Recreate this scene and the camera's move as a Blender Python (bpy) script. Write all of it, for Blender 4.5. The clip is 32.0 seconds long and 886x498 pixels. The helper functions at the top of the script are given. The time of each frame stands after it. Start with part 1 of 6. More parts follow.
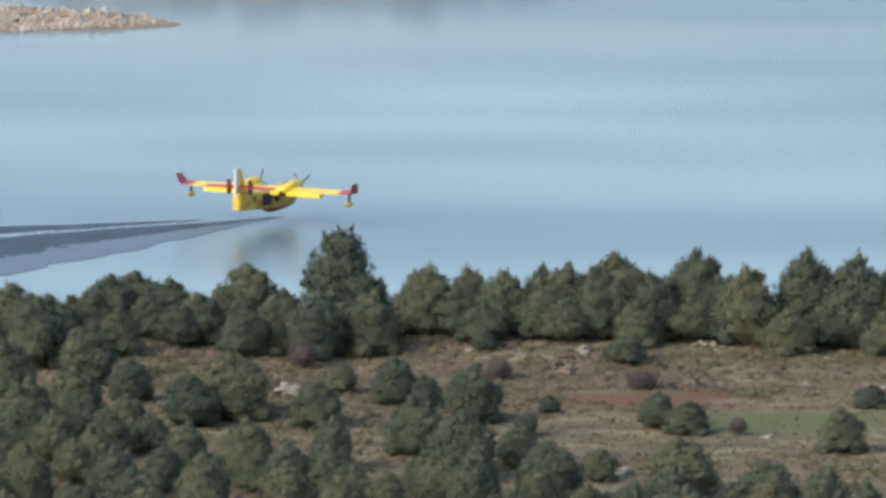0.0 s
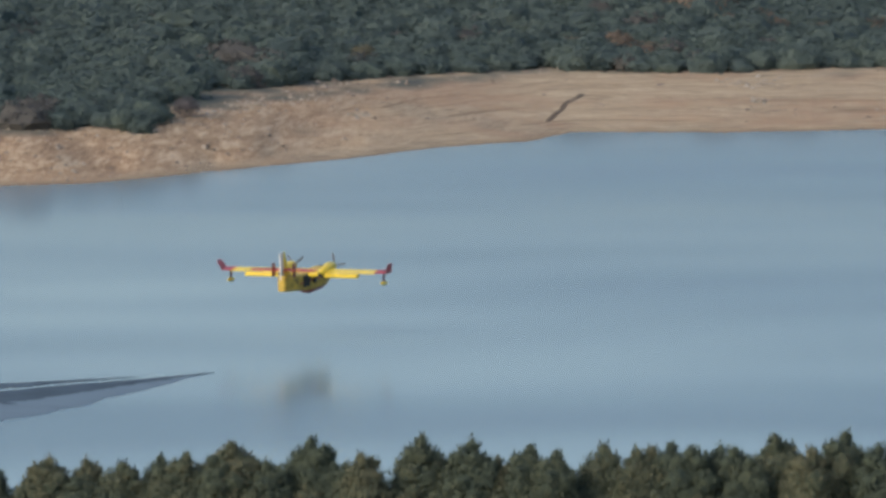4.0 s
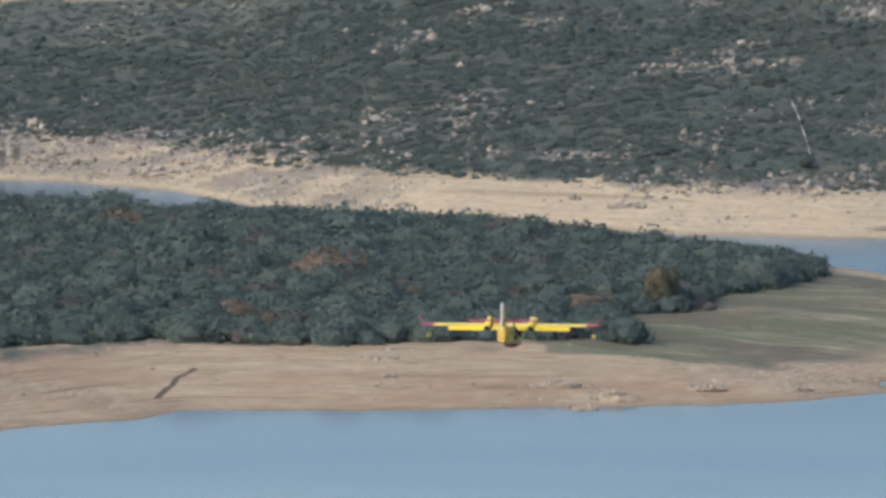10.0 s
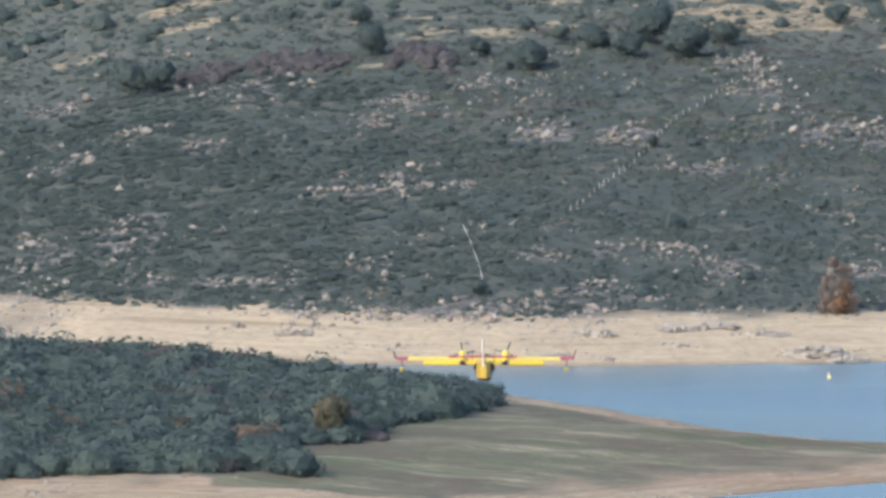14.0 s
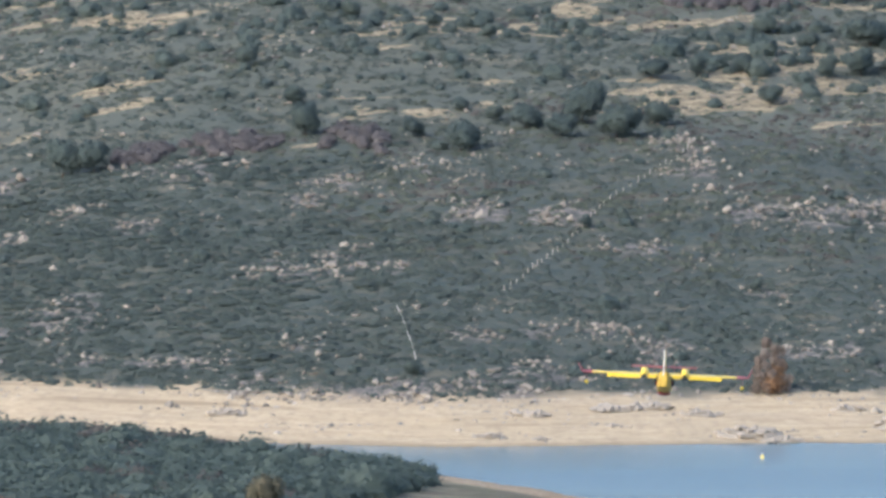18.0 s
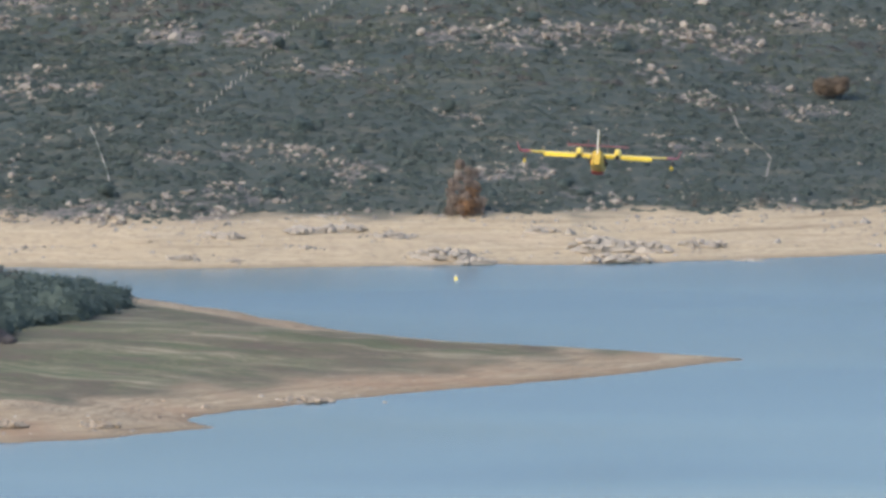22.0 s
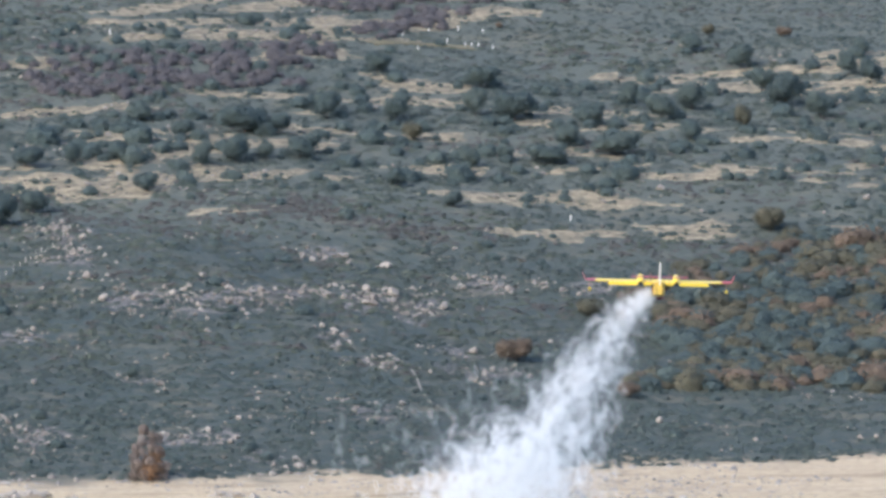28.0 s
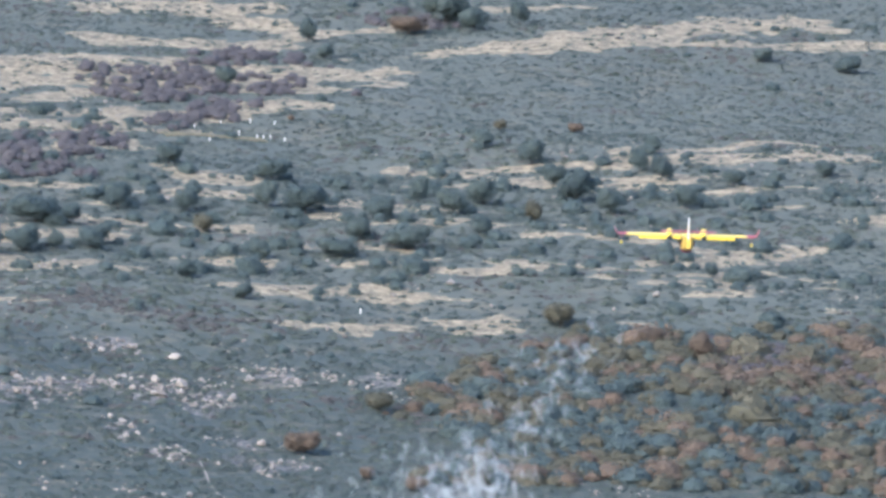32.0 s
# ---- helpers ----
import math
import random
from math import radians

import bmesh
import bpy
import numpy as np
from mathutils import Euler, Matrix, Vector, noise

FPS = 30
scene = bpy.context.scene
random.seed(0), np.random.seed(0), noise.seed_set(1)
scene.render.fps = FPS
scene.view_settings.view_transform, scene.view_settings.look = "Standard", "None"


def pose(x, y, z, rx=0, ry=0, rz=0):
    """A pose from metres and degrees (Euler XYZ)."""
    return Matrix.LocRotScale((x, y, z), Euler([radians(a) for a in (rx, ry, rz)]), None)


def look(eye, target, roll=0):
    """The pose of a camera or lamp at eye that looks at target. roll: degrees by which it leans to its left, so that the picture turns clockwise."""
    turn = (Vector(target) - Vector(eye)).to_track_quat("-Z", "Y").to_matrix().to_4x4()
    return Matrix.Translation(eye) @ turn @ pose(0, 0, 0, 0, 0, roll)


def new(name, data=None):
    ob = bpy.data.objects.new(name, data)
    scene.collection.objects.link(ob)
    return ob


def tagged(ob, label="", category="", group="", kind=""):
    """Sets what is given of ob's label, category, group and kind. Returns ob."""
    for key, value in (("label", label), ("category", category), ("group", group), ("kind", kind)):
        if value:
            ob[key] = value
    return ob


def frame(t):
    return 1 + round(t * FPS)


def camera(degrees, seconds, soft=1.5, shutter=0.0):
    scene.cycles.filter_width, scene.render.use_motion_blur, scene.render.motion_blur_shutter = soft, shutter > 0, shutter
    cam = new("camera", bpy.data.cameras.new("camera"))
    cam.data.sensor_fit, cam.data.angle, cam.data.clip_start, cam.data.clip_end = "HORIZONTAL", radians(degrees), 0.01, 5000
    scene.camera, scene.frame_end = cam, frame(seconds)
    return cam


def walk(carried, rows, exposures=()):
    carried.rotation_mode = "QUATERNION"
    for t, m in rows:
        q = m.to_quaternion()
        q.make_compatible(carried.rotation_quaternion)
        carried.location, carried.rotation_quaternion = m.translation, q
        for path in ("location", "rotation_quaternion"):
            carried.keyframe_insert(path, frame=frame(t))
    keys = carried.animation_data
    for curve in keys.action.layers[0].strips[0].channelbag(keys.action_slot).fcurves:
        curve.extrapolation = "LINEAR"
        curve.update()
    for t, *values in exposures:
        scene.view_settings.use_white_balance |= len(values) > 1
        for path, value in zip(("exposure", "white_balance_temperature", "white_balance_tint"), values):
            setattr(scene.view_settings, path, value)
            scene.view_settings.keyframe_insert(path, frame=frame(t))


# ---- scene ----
# A reservoir among scrub hills; an amphibious water plane scoops, climbs away and drops its load.
# x: right, y: away from the viewpoint, z: up, water level at z = 0.

cam = camera(5.2, 32.0, 3.3)

EXPOSURES = [(0, 1.08, 6350, 10), (2.5, 0.78, 6350, 10), (5, 0.46, 6350, 10), (8, 0.56, 6250, 10), (11, 0.9, 6050, 10), (14, 1.1, 5900, 10),
             (20, 1.2, 6000, 10), (23, 0.78, 6150, 10), (26.5, 0.66, 5950, 10), (28, 1.2, 5650, 11), (30, 1.58, 5400, 13), (32, 1.64, 5400, 13)]

# eye back from the lookout, aim and lean, every half second
LOOKOUT = Vector((0, 0, 152))
AWAY = Vector((-0.0398, 0.9952, -0.0899))
PATH = [
    (0, 244, (-150.36, 1230.19, -10.87), 0.20), (0.5, 248, (-144.32, 1251.33, -10.04), 0.24), (1, 252, (-136.29, 1272.86, -7.25), -0.18),
    (1.5, 247.5, (-129.60, 1294.10, -4.92), -0.01), (2, 243, (-123.79, 1315.14, -2.88), 0.21), (2.5, 240, (-119.72, 1335.85, -1.81), 0.15),
    (4.5, 262, (-107.16, 1637.77, -17.46), -0.61), (5, 256, (-87.76, 1639.65, -10.32), -0.28), (5.5, 240, (-73.89, 1640.97, -3.71), 0.25),
    (6, 224, (-66.68, 1641.85, 2.42), 0.23), (6.5, 206, (-67.04, 1642.25, 7.03), 0.55), (7, 188, (-69.48, 1642.40, 9.87), 0.51),
    (7.5, 170, (-70.68, 1642.52, 11.89), 0.43), (8, 152, (-69.35, 1642.81, 14.68), 0.18), (8.5, 134, (-65.54, 1643.25, 18.14), -0.07),
    (9, 116, (-59.42, 1643.77, 21.71), -0.14), (9.5, 98, (-53.08, 1644.22, 24.58), -0.09), (10, 80, (-46.96, 1644.62, 27.48), -0.06),
    (10.5, 62.5, (-41.79, 1644.98, 30.31), -0.01), (11, 45, (-35.40, 1645.37, 33.62), -0.04), (11.5, 29.5, (-27.84, 1645.72, 36.56), -0.19),
    (12, 14, (-18.13, 1646.06, 39.45), -0.22), (12.5, 7, (-8.78, 1646.32, 42.22), -0.25), (13, 0, (0.00, 1646.55, 45.32), -0.07),
    (13.5, 0, (6.22, 1646.69, 47.65), -0.10), (14, 0, (10.48, 1646.75, 49.01), -0.06), (14.5, 0, (12.52, 1646.72, 48.77), -0.13),
    (16.5, 0, (9.47, 1646.67, 47.61), 0.01), (17, 0, (10.49, 1646.94, 52.14), 0.02), (17.5, 0, (14.48, 1647.23, 57.48), -0.02),
    (18, 0, (21.75, 1647.43, 62.53), 0.00), (18.5, 0, (29.83, 1647.43, 64.95), 0.04), (19, 0, (38.36, 1647.23, 64.44), 0.09),
    (19.5, 0, (45.28, 1646.90, 61.68), 0.10), (20, 0, (50.69, 1646.37, 55.14), 0.12), (20.5, 0, (54.55, 1645.80, 47.77), -0.01),
    (21, 0, (59.15, 1645.17, 40.51), -0.00), (21.5, 0, (64.99, 1644.60, 35.56), 0.11), (22, 0, (73.49, 1644.03, 32.52), 0.08),
    (22.5, 0, (83.50, 1643.47, 31.46), 0.12), (23, 0, (95.79, 1642.82, 31.77), 0.01), (23.5, 0, (105.87, 1642.25, 32.45), -0.02),
    (24, 0, (111.45, 1641.93, 33.06), 0.01), (24.5, 0, (110.10, 1642.05, 33.46), 0.01), (26.5, 0, (95.72, 1644.31, 54.14), -0.04),
    (27, 0, (103.69, 1644.39, 64.00), -0.22), (27.5, 0, (114.40, 1644.05, 71.27), -0.37), (28, 0, (127.20, 1643.38, 77.00), -0.29),
    (28.5, 0, (138.73, 1642.61, 80.69), -0.22), (29, 0, (150.13, 1641.76, 84.29), -0.05), (29.5, 0, (159.02, 1641.07, 87.84), 0.19),
    (30, 0, (166.78, 1640.44, 91.74), 0.42), (30.5, 0, (172.05, 1640.01, 94.93), 0.51), (31, 0, (172.60, 1639.99, 95.89), 0.47),
    (31.5, 0, (169.23, 1640.31, 95.07), 0.51), (32, 0, (162.63, 1640.90, 92.81), 0.46),
]
walk(cam, [(t, look(LOOKOUT - AWAY * back, aim, lean)) for t, back, aim, lean in PATH], EXPOSURES)

# ---------------------------------------------------------------- sky and sun
SUN_EL, SUN_AZ = 31.0, -134.0   # degrees; azimuth clockwise from +y
world = bpy.data.worlds.new("sky")
scene.world = world
world.use_nodes = True
wt = world.node_tree
sky = wt.nodes.new("ShaderNodeTexSky")
sky.sky_type = 'NISHITA'
sky.sun_disc = False
sky.sun_elevation = radians(SUN_EL)
sky.sun_rotation = radians(SUN_AZ)
sky.air_density, sky.dust_density, sky.ozone_density = 1.0, 2.6, 1.0
wt.links.new(sky.outputs[0], wt.nodes["Background"].inputs[0])
wt.nodes["Background"].inputs[1].default_value = 0.15

sun_data = bpy.data.lights.new("sun", 'SUN')
sun_data.energy, sun_data.angle, sun_data.color = 1.0, radians(20.0), (1.0, 0.93, 0.82)
sun = new("sun", sun_data)
_az, _el = radians(SUN_AZ), radians(SUN_EL)
sun.matrix_world = look((0, 0, 0), (-math.sin(_az) * math.cos(_el), -math.cos(_az) * math.cos(_el), -math.sin(_el)))

# ---------------------------------------------------------------- materials
def mat(name, rough=0.9, metal=0.0, spec=0.3):
    m = bpy.data.materials.new(name)
    m.use_nodes = True
    b = m.node_tree.nodes["Principled BSDF"]
    b.inputs["Roughness"].default_value = rough
    b.inputs["Metallic"].default_value = metal
    b.inputs["Specular IOR Level"].default_value = spec
    return m, m.node_tree, b


def nz(nt, scale, detail=4.0, rough=0.55, src="Object", stretch=None):
    tc = nt.nodes.new("ShaderNodeTexCoord")
    n = nt.nodes.new("ShaderNodeTexNoise")
    n.inputs["Scale"].default_value, n.inputs["Detail"].default_value, n.inputs["Roughness"].default_value = scale, detail, rough
    out = tc.outputs[src]
    if stretch:
        mp = nt.nodes.new("ShaderNodeMapping")
        mp.inputs["Scale"].default_value = stretch
        nt.links.new(out, mp.inputs[0])
        out = mp.outputs[0]
    nt.links.new(out, n.inputs["Vector"])
    return n.outputs["Fac"]


def ramp(nt, fac, stops):
    r = nt.nodes.new("ShaderNodeValToRGB")
    els = r.color_ramp.elements
    while len(els) < len(stops):
        els.new(0.5)
    for e, (p, c) in zip(els, stops):
        e.position, e.color = p, (*c, 1)
    nt.links.new(fac, r.inputs[0])
    return r.outputs[0]


def mixc(nt, fac, a, b, mode='MIX'):
    m = nt.nodes.new("ShaderNodeMix")
    m.data_type, m.blend_type = 'RGBA', mode
    for sock, v in ((m.inputs["Factor"], fac), (m.inputs[6], a), (m.inputs[7], b)):
        if isinstance(v, (int, float)):
            sock.default_value = v
        elif isinstance(v, tuple):
            sock.default_value = (*v, 1)
        else:
            nt.links.new(v, sock)
    return m.outputs[2]


def math_n(nt, op, a, b=0.0, clamp=False):
    m = nt.nodes.new("ShaderNodeMath")
    m.operation, m.use_clamp = op, clamp
    for sock, v in ((m.inputs[0], a), (m.inputs[1], b)):
        if isinstance(v, (int, float)):
            sock.default_value = v
        else:
            nt.links.new(v, sock)
    return m.outputs[0]


def bump(nt, b, height, strength, dist):
    n = nt.nodes.new("ShaderNodeBump")
    n.inputs["Strength"].default_value, n.inputs["Distance"].default_value = strength, dist
    nt.links.new(height, n.inputs["Height"])
    nt.links.new(n.outputs[0], b.inputs["Normal"])


def attr(nt, name):
    a = nt.nodes.new("ShaderNodeAttribute")
    a.attribute_name = name
    return a


def plain(name, col, rough=0.5, metal=0.0, grime=0.25, scale=0.8, spec=0.4):
    """Paint or metal with faint dirt and wear at two scales."""
    m, nt, b = mat(name, rough, metal, spec)
    big = nz(nt, scale, 3)
    fine = nz(nt, scale * 9, 4)
    dark = tuple(c * (1 - grime) for c in col)
    c1 = mixc(nt, ramp(nt, big, [(0.35, (0, 0, 0)), (0.7, (1, 1, 1))]), dark, col)
    c2 = mixc(nt, math_n(nt, 'MULTIPLY', fine, 0.25), c1, tuple(c * 0.75 for c in col))
    nt.links.new(c2, b.inputs["Base Color"])
    return m


def leafy(name, cols, scale=0.35, rough=0.85, plant=0.3):
    """Foliage: each clump and each plant takes its own shade."""
    m, nt, b = mat(name, rough, 0.0, 0.15)
    g = nt.nodes.new("ShaderNodeNewGeometry")
    o = nt.nodes.new("ShaderNodeObjectInfo")
    n = nz(nt, scale, 3)
    v = math_n(nt, 'ADD', math_n(nt, 'MULTIPLY', g.outputs["Random Per Island"], 0.45),
               math_n(nt, 'ADD', math_n(nt, 'MULTIPLY', o.outputs["Random"], plant), math_n(nt, 'MULTIPLY', n, 0.35)))
    k = len(cols) - 1
    col = ramp(nt, v, [(0.2 + 0.65 * i / k, c) for i, c in enumerate(cols)])
    nt.links.new(col, b.inputs["Base Color"])
    thin, both = nt.nodes.new("ShaderNodeBsdfTranslucent"), nt.nodes.new("ShaderNodeMixShader")
    nt.links.new(col, thin.inputs[0])
    both.inputs[0].default_value = 0.35
    nt.links.new(b.outputs[0], both.inputs[1])
    nt.links.new(thin.outputs[0], both.inputs[2])
    nt.links.new(both.outputs[0], nt.nodes["Material Output"].inputs[0])
    return m


def rocky(name, cols, scale=0.6):
    m, nt, b = mat(name, 0.95, 0.0, 0.2)
    g = nt.nodes.new("ShaderNodeNewGeometry")
    n = nz(nt, scale, 6, 0.65)
    v = math_n(nt, 'ADD', math_n(nt, 'MULTIPLY', g.outputs["Random Per Island"], 0.5), math_n(nt, 'MULTIPLY', n, 0.55))
    k = len(cols) - 1
    nt.links.new(ramp(nt, v, [(0.2 + 0.6 * i / k, c) for i, c in enumerate(cols)]), b.inputs["Base Color"])
    bump(nt, b, nz(nt, scale * 4, 5, 0.7), 0.6, 0.3)
    return m


# Far oak, wood and scrub greens paled and cooled: distance haze put into the colour.
GREEN_HAZED = [(0.073, 0.097, 0.102), (0.092, 0.120, 0.115), (0.122, 0.146, 0.130)]
M_juniper = leafy("juniper_foliage", [(0.056, 0.074, 0.059), (0.073, 0.092, 0.068), (0.093, 0.110, 0.074), (0.130, 0.129, 0.081)], plant=0.42)
M_oak = leafy("holm_oak_foliage", GREEN_HAZED)
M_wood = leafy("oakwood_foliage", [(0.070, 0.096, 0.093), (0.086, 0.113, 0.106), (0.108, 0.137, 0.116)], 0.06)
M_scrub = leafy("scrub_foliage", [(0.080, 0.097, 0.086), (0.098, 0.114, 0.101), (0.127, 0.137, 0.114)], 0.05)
M_autumn = leafy("autumn_foliage", [(0.125, 0.102, 0.080), (0.165, 0.128, 0.096), (0.210, 0.158, 0.114)])
M_ochre = leafy("yellowing_foliage", [(0.092, 0.095, 0.073), (0.127, 0.121, 0.086), (0.167, 0.146, 0.101)])
M_purple = leafy("bare_twig_thicket", [(0.112, 0.106, 0.110), (0.134, 0.124, 0.127), (0.160, 0.146, 0.147)], 0.08)
M_bark = rocky("bark", [(0.05, 0.04, 0.03), (0.11, 0.085, 0.065)], 2.0)
M_granite = rocky("granite", [(0.150, 0.132, 0.114), (0.220, 0.196, 0.166), (0.315, 0.280, 0.236)])
M_darkrock = rocky("wet_granite", [(0.18, 0.163, 0.145), (0.26, 0.236, 0.208), (0.38, 0.34, 0.29)])
M_olive = leafy("olive_scrub_foliage", [(0.089, 0.106, 0.085), (0.109, 0.124, 0.096), (0.139, 0.145, 0.108)], 0.05)
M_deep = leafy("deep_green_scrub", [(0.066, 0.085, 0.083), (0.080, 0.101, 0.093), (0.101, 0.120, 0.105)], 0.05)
M_dull = leafy("brown_heath_foliage", [(0.090, 0.089, 0.085), (0.111, 0.105, 0.096), (0.143, 0.130, 0.113)], 0.05)
M_greyrock = rocky("weathered_granite", [(0.19, 0.168, 0.142), (0.27, 0.24, 0.20), (0.37, 0.325, 0.27)])
M_clod = rocky("brown_stone", [(0.14, 0.11, 0.085), (0.24, 0.19, 0.145), (0.36, 0.30, 0.23)])
M_heather = leafy("brown_heather", [(0.091, 0.070, 0.054), (0.139, 0.108, 0.079), (0.197, 0.158, 0.118)], 0.2)
M_post = rocky("weathered_post", [(0.246, 0.225, 0.203), (0.435, 0.399, 0.355)], 2.0)
M_pipe = rocky("pale_pipe", [(0.34, 0.33, 0.31), (0.5, 0.48, 0.45)], 2.0)
M_turf = leafy("olive_turf", [(0.097, 0.091, 0.051), (0.144, 0.132, 0.074), (0.207, 0.186, 0.106)], 0.2)
M_straw = leafy("dry_grass", [(0.164, 0.140, 0.085), (0.240, 0.209, 0.128), (0.341, 0.297, 0.188)], 0.2)

M_yellow = plain("yellow_paint", (0.86, 0.62, 0.05), 0.35, 0.0, 0.16)
M_hull = plain("stained_yellow_hull", (0.76, 0.50, 0.075), 0.5, 0.0, 0.55, 0.9)
M_red = plain("red_paint", (0.42, 0.035, 0.04), 0.4, 0.0, 0.2)
M_maroon = plain("dark_red_paint", (0.20, 0.03, 0.035), 0.4, 0.0, 0.2)
M_buoy = plain("buoy_yellow", (0.80, 0.62, 0.10), 0.4, 0.0, 0.15)
M_white = plain("white_paint", (0.78, 0.75, 0.68), 0.4, 0.0, 0.12)
M_foam = plain("white_foam", (0.55, 0.60, 0.64), 0.7, 0.0, 0.2)


def mist_material():
    """Fine spray: pale drops that scatter light both ways."""
    m = bpy.data.materials.new("water_mist")
    m.use_nodes = True
    nt = m.node_tree
    out = nt.nodes["Material Output"]
    nt.nodes.remove(nt.nodes["Principled BSDF"])
    d, t = (nt.nodes.new("ShaderNodeBsdf" + k) for k in ("Diffuse", "Translucent"))
    d.inputs[0].default_value = t.inputs[0].default_value = (0.87, 0.865, 0.84, 1)
    a = nt.nodes.new("ShaderNodeMixShader")
    a.inputs[0].default_value = 0.5
    nt.links.new(d.outputs[0], a.inputs[1])
    nt.links.new(t.outputs[0], a.inputs[2])
    nt.links.new(a.outputs[0], out.inputs[0])
    return m


M_mist = mist_material()
M_wake = plain("churned_water", (0.05, 0.07, 0.088), 0.55, 0.0, 0.55, 0.12, 0.25)
M_ripple = plain("rippled_water", (0.095, 0.125, 0.148), 0.4, 0.0, 0.3, 0.15, 0.35)
M_black = plain("black_rubber", (0.02, 0.02, 0.022), 0.6, 0.0, 0.3)
M_grey = plain("grey_hull_metal", (0.22, 0.22, 0.23), 0.45, 0.3, 0.3)
M_glass = plain("dark_cockpit_glass", (0.02, 0.025, 0.03), 0.1, 0.0, 0.1, spec=0.6)
M_prop = plain("grey_blade", (0.13, 0.135, 0.15), 0.5, 0.0, 0.2)

# ---------------------------------------------------------------- shape of the land
# shoreline of the near bank and peninsula, once round, and the line of the far shore
MID_FRONT = [(-620, 1400), (-330, 1500), (-216, 1519), (-176, 1529), (-157, 1550), (-137, 1571), (-118, 1599), (-98, 1613),
             (-93, 1631), (-64, 1629), (-25, 1635), (0, 1642), (18, 1651), (36, 1669), (31, 1684), (39, 1700), (60, 1723),
             (77, 1740), (94, 1757), (111, 1774), (127, 1791), (139, 1807)]
MID_BACK = [(114, 1827), (92, 1839), (67, 1869), (57, 1893), (43, 1925), (27, 1955), (2, 1992), (-40, 2030), (-100, 2058),
            (-170, 2066), (-300, 2080), (-620, 2090)]
CAPE = [(-620, 1330), (-330, 1400), (-262, 1432), (-232, 1447), (-221, 1454), (-228, 1466), (-260, 1478), (-330, 1492), (-620, 1480)]
FAR_X = [-3000, -700, -400, -187, -152, -125, -104, -60, 0, 28, 61, 103, 119, 158, 186, 217, 300, 500, 800, 3000]
FAR_Y = [2900, 2420, 2300, 2225, 2208, 2180, 2128, 2080, 2040, 2033, 2039, 2047, 2046, 2060, 2075, 2085, 2100, 2160, 2200, 2300]


def vnoise(x, y, scale, seed=0):
    """Smooth value noise in -1..1, on arrays."""
    x, y = np.asarray(x, float) / scale + 17.3 * seed, np.asarray(y, float) / scale - 9.7 * seed
    xi, yi = np.floor(x), np.floor(y)
    fx, fy = x - xi, y - yi
    fx, fy = fx * fx * (3 - 2 * fx), fy * fy * (3 - 2 * fy)

    def h(a, b):
        s = np.sin(a * 127.1 + b * 311.7 + seed * 74.7) * 43758.5453
        return 2 * (s - np.floor(s)) - 1
    return (h(xi, yi) * (1 - fx) + h(xi + 1, yi) * fx) * (1 - fy) + (h(xi, yi + 1) * (1 - fx) + h(xi + 1, yi + 1) * fx) * fy


def fbm(x, y, scale, seed=0, octaves=4):
    return sum(vnoise(x, y, scale / 2 ** k, seed + k) / 2 ** k for k in range(octaves)) / 1.6


def poly_dist(x, y, pts):
    """Distance to a closed outline, positive inside."""
    x, y = np.asarray(x, float), np.asarray(y, float)
    best, inside = np.full(x.shape, 1e9), np.zeros(x.shape, bool)
    for (ax, ay), (bx, by) in zip(pts, pts[1:] + pts[:1]):
        ex, ey = bx - ax, by - ay
        t = np.clip(((x - ax) * ex + (y - ay) * ey) / (ex * ex + ey * ey), 0, 1)
        best = np.minimum(best, np.hypot(x - ax - t * ex, y - ay - t * ey))
        if ay != by:
            inside ^= ((ay > y) != (by > y)) & (x < ex * (y - ay) / ey + ax)
    return np.where(inside, best, -best)


def smooth(a, b, v):
    t = np.clip((v - a) / (b - a), 0, 1)
    return t * t * (3 - 2 * t)


def mid_dist(x, y):
    return poly_dist(x, y, MID_FRONT + MID_BACK)


def far_dist(x, y):
    return (y - np.interp(x, FAR_X, FAR_Y)) * 0.97


